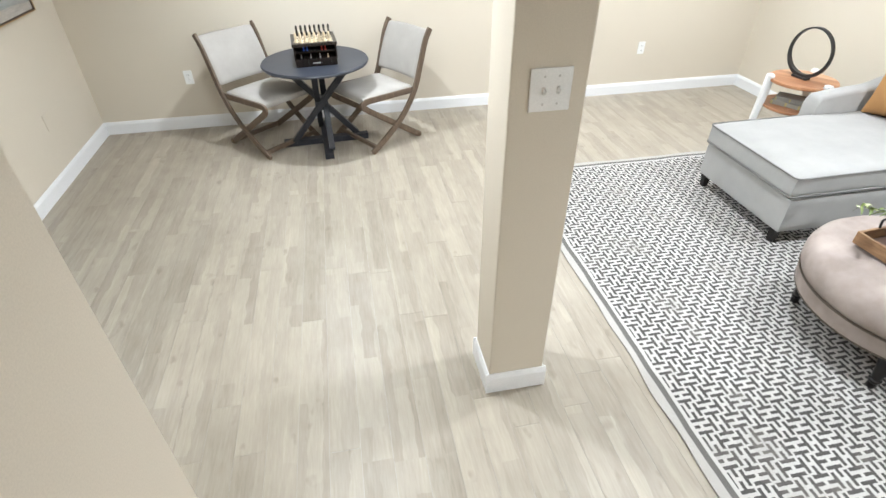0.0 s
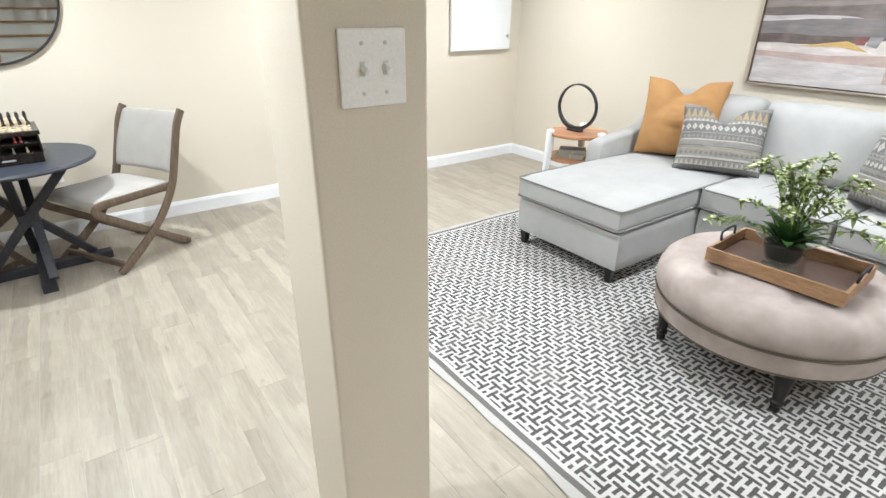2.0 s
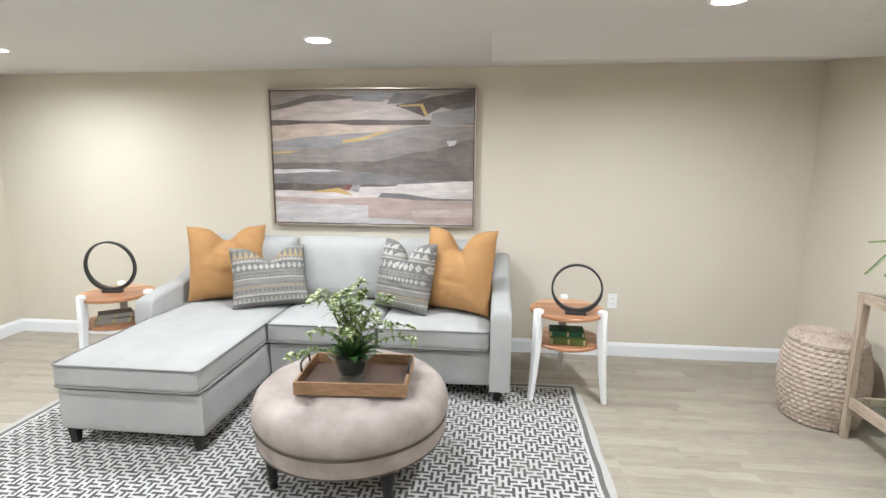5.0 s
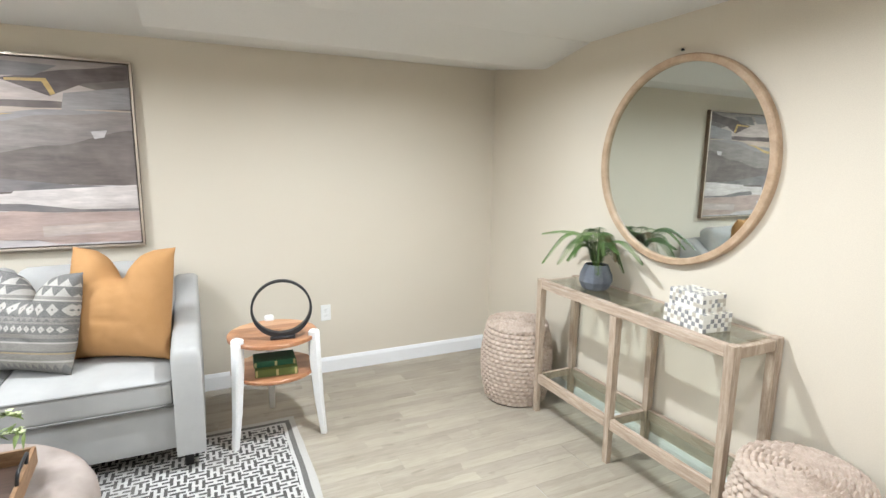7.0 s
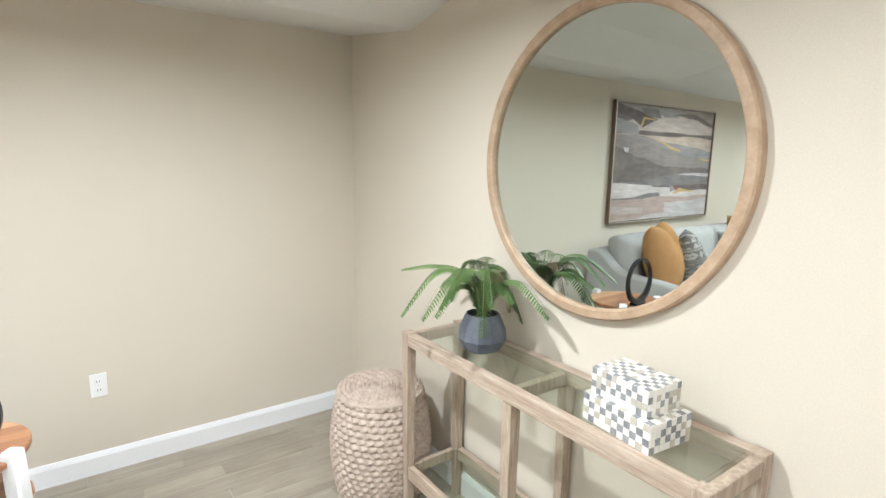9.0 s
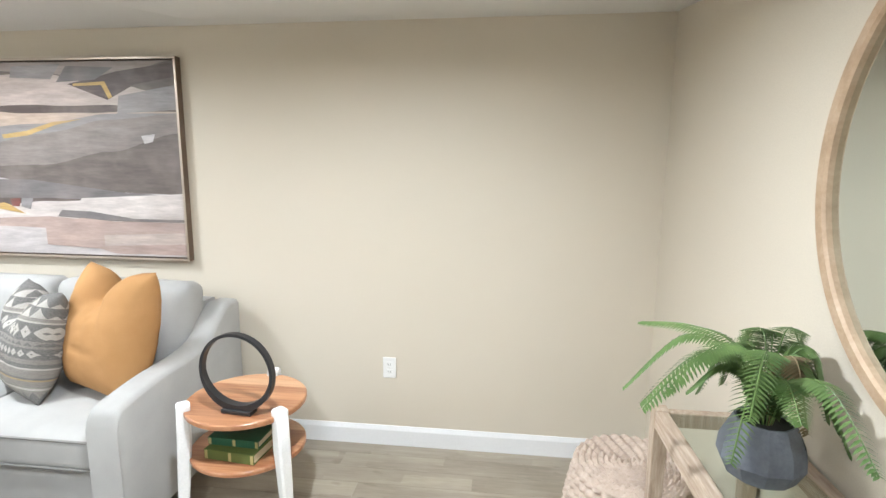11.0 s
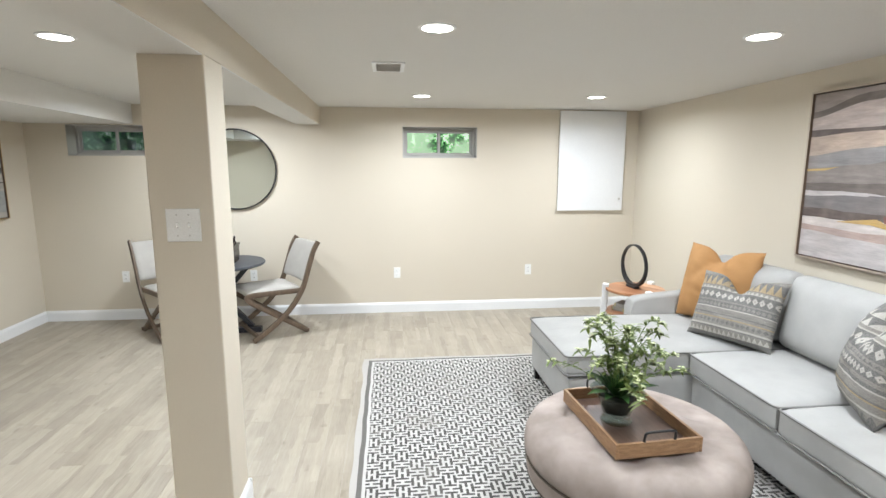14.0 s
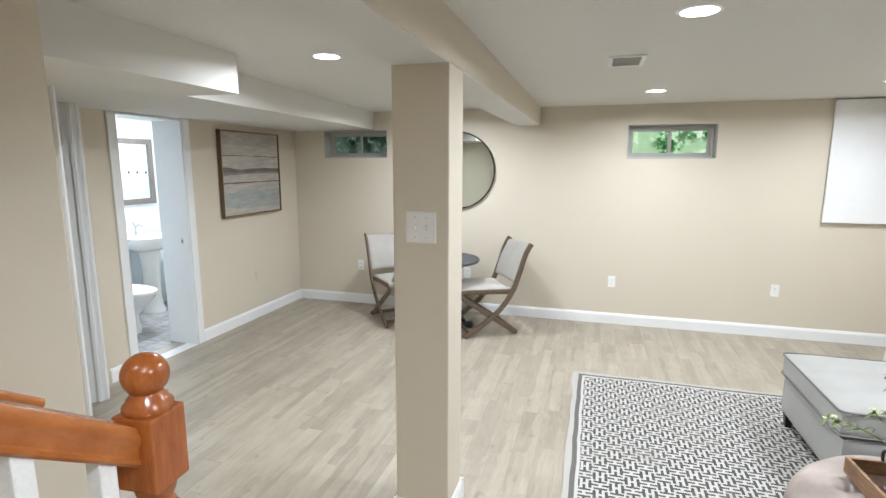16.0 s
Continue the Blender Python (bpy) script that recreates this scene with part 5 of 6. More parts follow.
def strata(parent, w, h, depth, bands, n=60):
    """Bands of paint, each from its wavy upper edge down; heights are parts of the canvas's height from the top."""
    for q, (col, tops) in enumerate(bands):
        nxt = bands[q + 1][1] if q + 1 < len(bands) else (1.0,) * len(tops)
        bmx = bmesh.new()
        prev = None
        for i in range(n + 1):
            u = i / n

            def at(row):
                f = u * (len(row) - 1)
                k = min(int(f), len(row) - 2)
                s = f - k
                s = s * s * (3 - 2 * s)
                return row[k] * (1 - s) + row[k + 1] * s

            wob = 0.006 * noise.noise(Vector((u * 9, q * 3.1, 0)))
            wob2 = 0.006 * noise.noise(Vector((u * 9, (q + 1) * 3.1, 0)))
            a = at(tops) + (wob if q else 0)
            b = max(a, at(nxt) + (wob2 if q + 1 < len(bands) else 0))
            cur = (bmx.verts.new(((u - 0.5) * w, -depth, (1 - a) * h)), bmx.verts.new(((u - 0.5) * w, -depth, (1 - b) * h)))
            if prev:
                bmx.faces.new((prev[0], cur[0], cur[1], prev[1]))
            prev = cur
        part("paint_band", bmx, PAINT[col], parent)


def stroke(parent, w, h, depth, col, pts):
    bmx = bmesh.new()
    bmx.faces.new([bmx.verts.new(((u - 0.5) * w, -depth, (1 - v) * h)) for u, v in pts])
    part("paint_stroke", bmx, PAINT[col], parent)


def framed(name, label, w, h, fw, fd, mats):
    t = thing(name, label, "painting")
    part("canvas", boxes((-w / 2, w / 2, -fd + 0.012, -0.004, 0, h)), PAINT["pink"], t)
    for x0, x1, z0, z1 in ((-w / 2 - fw, w / 2 + fw, -fw, -0.006), (-w / 2 - fw, w / 2 + fw, h + 0.006, h + fw), (-w / 2 - fw, -w / 2 - 0.006, -0.006, h + 0.006), (w / 2 + 0.006, w / 2 + fw, -0.006, h + 0.006)):
        part("frame_side", boxes((x0, x1, -fd, 0, z0, z1), bevel=0.002), mats[0], t, "dark wooden frame side")
        part("frame_face", boxes((x0 + 0.001, x1 - 0.001, -fd - 0.003, -fd, z0 + 0.001, z1 - 0.001), bevel=0.001), mats[1], t, "slim metallic frame face")
    part("frame_back", boxes((-w / 2 - 0.008, w / 2 + 0.008, -0.004, 0, -0.008, h + 0.008)), M_BLACKM, t)
    return t


PW, PH = 1.60, 1.03
art = framed("abstract_painting", "large abstract landscape painting in taupe, pink and gold", PW, PH, 0.020, 0.042, (M_FRAMEW, M_CHAMP))
art.matrix_world = pose(0, -3.236, 1.035, 0, 0, -90)
strata(art, PW, PH, 0.031, [
    ("taupe", (0, 0, 0, 0, 0)), ("dark", (0.105, 0.03, 0.05, 0.10, 0.0)), ("pink", (0.145, 0.075, 0.05, 0.10, 0.17)), ("brown", (0.215, 0.22, 0.215, 0.215, 0.24)),
    ("peach", (0.255, 0.245, 0.255, 0.25, 0.25)), ("blue", (0.37, 0.335, 0.31, 0.26, 0.255)), ("mid", (0.45, 0.43, 0.36, 0.29, 0.26)), ("dark", (0.54, 0.535, 0.52, 0.45, 0.36)),
    ("lilac", (0.585, 0.585, 0.615, 0.66, 0.67)), ("slate", (0.62, 0.605, 0.62, 0.665, 0.675)), ("brown", (0.695, 0.70, 0.70, 0.69, 0.68)), ("white", (0.745, 0.755, 0.715, 0.70, 0.69)),
    ("rose", (0.80, 0.81, 0.80, 0.815, 0.82)), ("lilac", (0.835, 0.85, 0.86, 0.99, 0.99))])
D1 = 0.0325
for col, pts in (("brown", ((0.62, 0.11), (0.80, 0.05), (1.0, 0.01), (1.0, 0.08), (0.86, 0.115), (0.76, 0.19))), ("blue", ((0.42, 0.02), (0.60, 0.01), (0.56, 0.085), (0.41, 0.075))), ("slate", ((0.62, 0.02), (0.79, 0.03), (0.72, 0.09), (0.58, 0.10))),
                 ("gold", ((0.64, 0.108), (0.755, 0.098), (0.778, 0.175), (0.764, 0.185), (0.742, 0.116), (0.64, 0.120))), ("blue", ((0.80, 0.17), (1.0, 0.12), (1.0, 0.24), (0.79, 0.26))), ("gold", ((0.355, 0.365), (0.45, 0.345), (0.55, 0.30), (0.66, 0.285), (0.56, 0.315), (0.45, 0.37), (0.36, 0.385))),
                 ("gold", ((0.0, 0.455), (0.08, 0.45), (0.15, 0.44), (0.09, 0.462), (0.0, 0.468))), ("slate", ((0.29, 0.60), (0.45, 0.60), (0.86, 0.675), (0.62, 0.70), (0.23, 0.68))), ("white", ((0.63, 0.695), (1.0, 0.665), (1.0, 0.79), (0.74, 0.785), (0.60, 0.755))),
                 ("slate", ((0.55, 0.76), (0.66, 0.765), (0.82, 0.80), (1.0, 0.80), (1.0, 0.815), (0.74, 0.815), (0.53, 0.795))), ("brown", ((0.0, 0.70), (0.12, 0.69), (0.29, 0.715), (0.16, 0.745), (0.0, 0.75))), ("gold", ((0.16, 0.765), (0.24, 0.745), (0.33, 0.725), (0.35, 0.735), (0.41, 0.785), (0.31, 0.76))),
                 ("red", ((0.355, 0.705), (0.395, 0.70), (0.39, 0.745), (0.36, 0.745))), ("blue", ((0.40, 0.70), (0.445, 0.70), (0.43, 0.76), (0.395, 0.745))), ("rose", ((0.48, 0.86), (0.62, 0.80), (1.0, 0.85), (1.0, 0.99), (0.48, 0.95))), ("pink", ((0.70, 0.89), (1.0, 0.87), (1.0, 0.93), (0.70, 0.95))), ("lilac", ((0.87, 0.37), (0.92, 0.36), (0.91, 0.40), (0.88, 0.41)))):
    D1 += 0.0002
    stroke(art, PW, PH, D1, col, pts)

SW, SH = 0.905, 0.81
PAINT["pale"] = paint("paint_pale_grey", (0.52, 0.49, 0.44))
PAINT["sea"] = paint("paint_sea_grey", (0.38, 0.41, 0.40))
sea = framed("seascape_painting", "abstract grey seascape canvas in a slim gold frame", SW, SH, 0.014, 0.048, (M_FRAMEW, M_GOLDF))
sea.matrix_world = pose(XL, -0.866, 1.135, 0, 0, 90)
strata(sea, SW, SH, 0.037, [("pale", (0, 0, 0, 0)), ("dark", (0.275, 0.275, 0.28, 0.285)), ("pale", (0.29, 0.285, 0.29, 0.295)), ("dark", (0.42, 0.45, 0.43, 0.44)), ("mid", (0.48, 0.49, 0.47, 0.48)), ("pale", (0.52, 0.51, 0.50, 0.50)), ("brown", (0.605, 0.605, 0.60, 0.60)), ("pale", (0.62, 0.62, 0.612, 0.615)), ("sea", (0.74, 0.70, 0.72, 0.70)), ("pale", (0.90, 0.93, 0.92, 0.94))])


# ---- dining corner ----
dt = thing("round_table", "small round charcoal pedestal table with crossed legs", "table", -4.39, -0.565, 0, 3)
part("tabletop", lathe([(0, 0.672), (0.40, 0.672), (0.415, 0.676), (0.422, 0.688), (0.415, 0.700), (0, 0.702)], 72), M_TABLETOP, dt, smooth=40)
for k in range(2):
    bm = bmesh.new()
    box(bm, -0.36, 0.36, -0.036, 0.036, 0.0, 0.05, 0.004)
    bm.transform(pose(0, 0, 0.0 if k == 0 else 0.001, 0, 0, 90 * k))
    part("foot", bm, M_TABLELEG, dt)
    for s in (-1, 1):
        bm = bmesh.new()
        m = Matrix.Rotation(radians(90 * k), 3, "Z")
        beam_between(bm, m @ Vector((s * 0.27, 0.03 * s, 0.045)), m @ Vector((-s * 0.27, 0.03 * s, 0.665)), 0.048, 0.045, Vector((0, 0, 1)), 0.003)
        part("brace", bm, M_TABLELEG, dt)
part("hub", boxes((-0.05, 0.05, -0.05, 0.05, 0.30, 0.41), bevel=0.006), M_TABLELEG, dt)
part("top_block", boxes((-0.30, 0.30, -0.03, 0.03, 0.645, 0.672), (-0.03, 0.03, -0.30, 0.30, 0.645, 0.671)), M_TABLELEG, dt)


def dining_chair():
    """Faces +y; side frames cross below the seat."""
    t = thing("dining_chair", "brown wooden folding style chair with cream linen upholstery", "chair", group="chairs round the table")
    for s in (-1, 1):
        x = s * 0.262
        a = spline([(x, -0.400, 0.885), (x, -0.344, 0.790), (x, -0.285, 0.617), (x, -0.215, 0.43), (x, -0.08, 0.25), (x, 0.10, 0.11), (x, 0.265, 0.012)], 6)
        part("back_leg", ribbon(a, 0.024, 0.048, (1, 0, 0)), M_CHAIRW, t, smooth=35)
        b = [Vector(p) for p in ((x - s * 0.024, -0.225, 0.425), (x - s * 0.024, 0.0, 0.435), (x - s * 0.024, 0.23, 0.442))]
        b += spline([(x - s * 0.024, 0.23, 0.442), (x - s * 0.024, 0.285, 0.435), (x - s * 0.024, 0.292, 0.405), (x - s * 0.024, 0.25, 0.365)], 4)[1:]
        b += [Vector((x - s * 0.024, 0.0, 0.195)), Vector((x - s * 0.024, -0.27, 0.012))]
        part("front_leg", ribbon(b, 0.024, 0.046, (1, 0, 0)), M_CHAIRW, t, smooth=35)
    for y, z in ((-0.262, 0.02), (0.225, 0.05)):
        part("stretcher", boxes((-0.262, 0.262, y - 0.012, y + 0.012, z - 0.012, z + 0.022), bevel=0.003), M_CHAIRW, t)
    part("seat", soft_block(-0.236, 0.236, -0.215, 0.285, 0.415, 0.468, 0.02, 0.016, 9), M_LINEN, t, "cream linen seat pad", smooth=60)
    bm = soft_block(-0.250, 0.250, -0.02, 0.02, 0.0, 0.360, 0.012, 0.0, 12)
    for v in bm.verts:
        f = v.co.z / 0.360
        v.co.y += -0.020 + -0.105 * f - 0.045 * f * f + 0.006 * math.sin(math.pi * f)
        v.co.y -= 0.02 * (1 - (v.co.x / 0.25) ** 2)
    bm.transform(pose(0, -0.228, 0.508))
    part("backrest", bm, M_LINEN, t, "cream linen back panel", smooth=60)
    return t


ch = dining_chair()
ch.matrix_world = pose(-3.935, -0.545, 0, 0, 0, 122)
copy_thing(ch, pose(-4.83, -0.46, 0, 0, 0, 222))

# chess set in a drawer case
M_CASE = wooden("black_lacquer", (0.010, 0.007, 0.006), (0.016, 0.011, 0.009), (0.026, 0.018, 0.015), 0.25)
M_LIGHTSQ = mottled("maple_square", (0.62, 0.50, 0.33), (0.70, 0.58, 0.40), 0.4, 20.0, 90.0, 0.05)
M_BLUE = mottled("blue_plastic", (0.02, 0.10, 0.45), (0.03, 0.14, 0.55), 0.35, 9.0, 90.0, 0.0)
M_RED = mottled("red_plastic", (0.50, 0.03, 0.02), (0.60, 0.05, 0.03), 0.35, 9.0, 90.0, 0.0)
case = thing("game_case", "black tiered board game case with open shelves", "game", -4.38, -0.60, 0.702, 4)
part("drawer", boxes((-0.155, 0.155, -0.15, 0.15, 0.0, 0.05), bevel=0.003), M_CASE, case)
part("drawer_pull", boxes((-0.03, 0.03, -0.156, -0.150, 0.022, 0.030), bevel=0.001), M_METAL, case)
part("shelf", boxes((-0.160, 0.160, -0.155, 0.155, 0.05, 0.058), (-0.160, 0.160, -0.150, 0.150, 0.106, 0.114), bevel=0.001), M_CASE, case)
part("case_side", boxes((-0.160, -0.150, -0.150, 0.150, 0.058, 0.106), (0.150, 0.160, -0.150, 0.150, 0.058, 0.106), (-0.160, -0.150, -0.140, 0.150, 0.114, 0.150), (0.150, 0.160, -0.140, 0.150, 0.114, 0.150), (-0.150, 0.150, 0.0, 0.01, 0.058, 0.150), bevel=0.001), M_CASE, case)
part("board", boxes((-0.168, 0.168, -0.160, 0.160, 0.150, 0.172), bevel=0.002), M_CASE, case)
bm = bmesh.new()
for i in range(8):
    for j in range(8):
        if (i + j) % 2:
            box(bm, -0.14 + i * 0.035, -0.105 + i * 0.035, -0.133 + j * 0.033, -0.100 + j * 0.033, 0.172, 0.1728)
part("light_squares", bm, M_LIGHTSQ, case, "pale maple squares")
pc = lambda s: lathe([(0, 0), (0.009 * s, 0), (0.0095 * s, 0.004 * s), (0.005 * s, 0.010 * s), (0.0035 * s, 0.022 * s), (0.0065 * s, 0.026 * s), (0.004 * s, 0.029 * s), (0.0055 * s, 0.034 * s), (0.002 * s, 0.040 * s), (0, 0.041 * s)], 12)
for k in range(32):
    i, j = k % 8, (0, 1, 6, 7)[k // 8]
    darkp = j > 3
    big = 1.75 if j in (0, 7) else 1.35
    ob = part("chess_piece", pc(big), M_CASE if darkp else M_LIGHTSQ, smooth=50)
    ob.matrix_world = pose(-4.38 - 0.1225 + i * 0.035, -0.60 - 0.116 + j * 0.033, 0.702 + 0.173)
    tagged(ob, "black wooden chess piece on the board" if darkp else "pale wooden chess piece on the board", "chess piece", "chess pieces")
for k, (mt, lab) in enumerate(((M_BLUE, "blue plastic game counters"), (M_BLUE, "blue plastic game counters"), (M_RED, "red plastic game counters"), (M_RED, "red plastic game counters"), (M_METAL, "grey metal game piece"), (M_METAL, "grey metal game piece"), (M_METAL, "grey metal game piece"), (M_LIGHTSQ, "pale wooden game piece"))):
    zz = 0.114 if k < 4 else 0.058
    xx = (-0.075, -0.05, 0.06, 0.085, -0.10, -0.03, 0.04, 0.10)[k]
    ob = part("game_piece", pc(0.72), mt, smooth=50)
    ob.matrix_world = pose(-4.38 + xx, -0.72, 0.702 + zz)
    tagged(ob, lab + " on the case shelf", "game piece", "game pieces")


# ---- stairs and railing ----
stairs = setting(new("stairs"), "carpetless cream painted stairs rising beside the wall", "stairs")
M_TREAD = wooden("oak_tread", (0.22, 0.12, 0.06), (0.32, 0.19, 0.10), (0.42, 0.27, 0.15), 0.4, grain=(1.2, 14, 14))
for k in range(13):
    y1 = -4.74 - 0.27 * k
    part("riser", boxes((SX + 0.002, RX - 0.03, y1 - 0.02, y1, 0.187 * k, 0.187 * (k + 1) - 0.03)), M_TRIM, stairs)
    part("tread", boxes((SX + 0.002, RX - 0.03, y1 - 0.29, y1 + 0.025, 0.187 * (k + 1) - 0.03, 0.187 * (k + 1)), bevel=0.006), M_TREAD, stairs)
bm = bmesh.new()
rows = [(-4.74, 0.0), (-4.74, 0.22), (-8.2, 0.22 + 3.46 * 0.6926), (-8.2, 0.0)]
ends = [[bm.verts.new((x, y, z)) for y, z in rows] for x in (RX - 0.03, RX + 0.01)]
bm.faces.new(ends[0]); bm.faces.new(ends[1][::-1])
for i in range(4):
    bm.faces.new((ends[0][i], ends[0][(i + 1) % 4], ends[1][(i + 1) % 4], ends[1][i]))
part("stringer", bm, M_TRIM, stairs, "white painted closed stringer")

NX, NY = -3.729, -4.708
newel = thing("newel_post", "turned cherry stained newel post with ball finial", "newel post", NX, NY, 0)
part("base_block", boxes((-0.045, 0.045, -0.045, 0.045, 0, 0.34), bevel=0.004), M_CHERRY, newel)
part("turning", lathe([(0, 0.34), (0.040, 0.34), (0.043, 0.36), (0.030, 0.38), (0.026, 0.42), (0.034, 0.50), (0.040, 0.60), (0.036, 0.72), (0.027, 0.84), (0.024, 0.90), (0.034, 0.925), (0.040, 0.945), (0.030, 0.965), (0.038, 0.985), (0.041, 1.003), (0, 1.003)], 32), M_CHERRY, newel, smooth=40)
bm = boxes((-0.046, 0.046, -0.046, 0.046, 1.003, 1.158), bevel=0.005)
part("block", bm, M_CHERRY, newel)
prof = [(0, 1.158), (0.044, 1.158), (0.047, 1.165), (0.046, 1.172), (0.039, 1.180), (0.037, 1.186), (0.029, 1.193), (0.028, 1.198)]
prof += [(0.044 * math.cos(radians(a)), 1.230 + 0.044 * math.sin(radians(a))) for a in range(-48, 91, 8)]
part("finial", lathe(prof, 36), M_CHERRY, newel, "round ball finial", smooth=50)
newel.rotation_euler = (0, 0, radians(4))

rail = thing("stair_railing", "cherry stained handrail on white square balusters", "railing", RX, NY, 0)
slope = 0.6926
bm = bmesh.new()
RP = [(-0.020, -0.047), (0.020, -0.047), (0.027, -0.041), (0.027, -0.034), (0.023, -0.030), (0.024, -0.012), (0.031, 0.000), (0.031, 0.012), (0.022, 0.026), (0.0, 0.032), (-0.022, 0.026), (-0.031, 0.012), (-0.031, 0.000), (-0.024, -0.012), (-0.023, -0.030), (-0.027, -0.034), (-0.027, -0.041)]
L = 1.83
ra = [bm.verts.new((-0.035 + x, -0.046, 1.082 + z * 1.15 + 0.046 * slope)) for x, z in RP]
rb = [bm.verts.new((-0.035 + x, -0.046 - L, 1.082 + z * 1.15 + (0.046 + L) * slope)) for x, z in RP]
bm.faces.new(ra); bm.faces.new(rb[::-1])
for i in range(len(RP)):
    j = (i + 1) % len(RP)
    bm.faces.new((ra[i], ra[j], rb[j], rb[i]))
M_CHERRYX = wooden("cherry_varnish_rail", (0.29, 0.08, 0.016), (0.40, 0.125, 0.028), (0.49, 0.175, 0.046), 0.22, grain=(10, 1.6, 1.6), relief=0.04, spec=0.6)
part("handrail", bm, M_CHERRYX, rail, smooth=35)
for k in range(13):
    y = -0.105 - 0.135 * k
    if y < -1.8:
        break
    zb = 0.22 + (-0.025 - y) * slope
    part("baluster", boxes((-0.052, -0.018, y - 0.017, y + 0.017, zb, 1.050 - y * slope), bevel=0.003), M_WHITEW, rail)

wallrail = thing("wall_handrail", "brown wooden handrail fixed to the stair wall", "handrail", SX, -4.35, 0)
bm = tube([(0.055, 0.02, 0.865), (0.055, -2.6, 0.879 + 2.6 * slope)], 0.022, 14)
part("rail", bm, M_CHERRYX, wallrail, smooth=50)
for y in (-0.45, -1.6):
    part("bracket", tube([(0.0, y, 0.799 - y * slope), (0.05, y, 0.809 - y * slope), (0.055, y, 0.861 - y * slope)], 0.006, 8), M_METAL, wallrail, smooth=50)


# ---- doors ----
door2 = setting(new("door_2"), "white door with white casing in the slanted wall, swung open inward", "door")
door2.matrix_world = CM
part("leaf", boxes((0.316, 0.351, -0.90, -0.124, 0.008, 2.018), bevel=0.002), M_DOOR, door2)
for x0, x1, z0, z1 in ((0.24, 0.305, 0, 2.025), (1.095, 1.16, 0, 2.025), (0.24, 1.16, 2.025, 2.09)):
    part("casing", boxes((x0, x1, 0.0, 0.018, z0, z1), bevel=0.003), M_TRIM, door2)
for x0, x1 in ((0.300, 0.312), (1.088, 1.10)):
    part("jamb", boxes((x0, x1, -0.118, -0.001, 0, 2.028)), M_TRIM, door2)
    part("stop", boxes((x0 + (0.012 if x0 < 0.5 else -0.012), x1 + (0.012 if x0 < 0.5 else -0.012), -0.040, -0.020, 0, 2.02)), M_TRIM, door2)
for z in (0.25, 1.05, 1.80):
    part("hinge", boxes((0.3125, 0.3165, -0.123, -0.085, z - 0.045, z + 0.045)), M_METAL, door2)
bm = lathe([(0, 0), (0.028, 0), (0.028, 0.006), (0.010, 0.010), (0.010, 0.035), (0.026, 0.045), (0.027, 0.060), (0, 0.068)], 24)
bm.transform(pose(0.351, -0.84, 1.0, 0, 90))
part("knob", bm, M_METAL, door2, smooth=40)

door1 = setting(new("door_1"), "white cased bathroom doorway standing open", "doorway")
y0, y1, z1 = BD[0], BD[1], BD[3]
part("jamb", boxes((XL - 0.30, XL + 0.001, y1 - 0.014, y1 + 0.001, 0, z1)), M_TRIM, door1)
part("jamb", boxes((XL - 0.30, XL + 0.001, y0 - 0.001, y0 + 0.014, 0, z1)), M_TRIM, door1)
part("casing", boxes((XL, XL + 0.016, y1, y1 + 0.072, 0, z1), bevel=0.003), M_TRIM, door1)
part("casing", boxes((XL, XL + 0.016, y0 - 0.072, y0, 0, z1), bevel=0.003), M_TRIM, door1)
part("head", boxes((XL - 0.30, XL + 0.016, y0 - 0.072, y1 + 0.072, z1 - 0.012, z1 + 0.006), bevel=0.002), M_TRIM, door1)
part("strike_plate", boxes((XL - 0.085, XL - 0.06, y1 - 0.0165, y1 - 0.014, 0.93, 0.985)), M_METAL, door1)
part("strike_hole", boxes((XL - 0.078, XL - 0.067, y1 - 0.0175, y1 - 0.0160, 0.945, 0.97)), M_SLOT, door1)
part("threshold", boxes((XL - 0.10, XL + 0.012, y0 + 0.014, y1 - 0.014, -0.002, 0.008), bevel=0.002), M_TRIM, door1)


# ---- bathroom ----
BW = mottled("bathroom_paint", (0.66, 0.72, 0.75), (0.72, 0.78, 0.81), 0.3, 1.0, 200.0, 0.05)
BX = -7.80
setting(part("wall_bathroom", boxes((BX - 0.1, BX, -2.75, -0.4, 0, 2.4), (BX, XL - 0.30, -2.75, -2.65, 0, 2.4), (BX, XL - 0.30, -0.5, -0.4, 0, 2.4)), BW), "pale blue-white bathroom walls", "wall")
for k in range(8):
    part("tile", boxes((-7.66 + 0.13 * k, -7.634 + 0.13 * k, -0.503, -0.499, 1.52, 1.546), bevel=0.001), M_SLOT, bpy.data.objects["wall_bathroom"])
setting(part("ceiling_bathroom", boxes((BX - 0.1, XL - 0.30, -2.75, -0.4, 2.4, 2.5)), M_CEIL), "white bathroom ceiling", "ceiling")
bf = setting(new("floor_bathroom"), "grey wood-look tiles on the bathroom floor", "floor")
M_BTILE = mottled("grey_wood_tile", (0.16, 0.155, 0.155), (0.46, 0.46, 0.47), 0.35, 3.0, 90.0, 0.1, stretch=(2, 9, 1), jitter=True)
tile_mesh = None
for i in range(8):
    for j in range(4):
        xx, yy = BX + 0.08 + i * 0.152, -2.65 + j * 0.62 - (0.31 if i % 2 else 0)
        if tile_mesh is None:
            t0 = part("tile", boxes((-0.074, 0.074, 0.0, 0.616, -0.003, 0.002)), M_BTILE, bf)
            tile_mesh = t0.data
        else:
            t0 = new("tile", tile_mesh)
            t0.parent = bf
        t0.location = (xx, yy, 0)

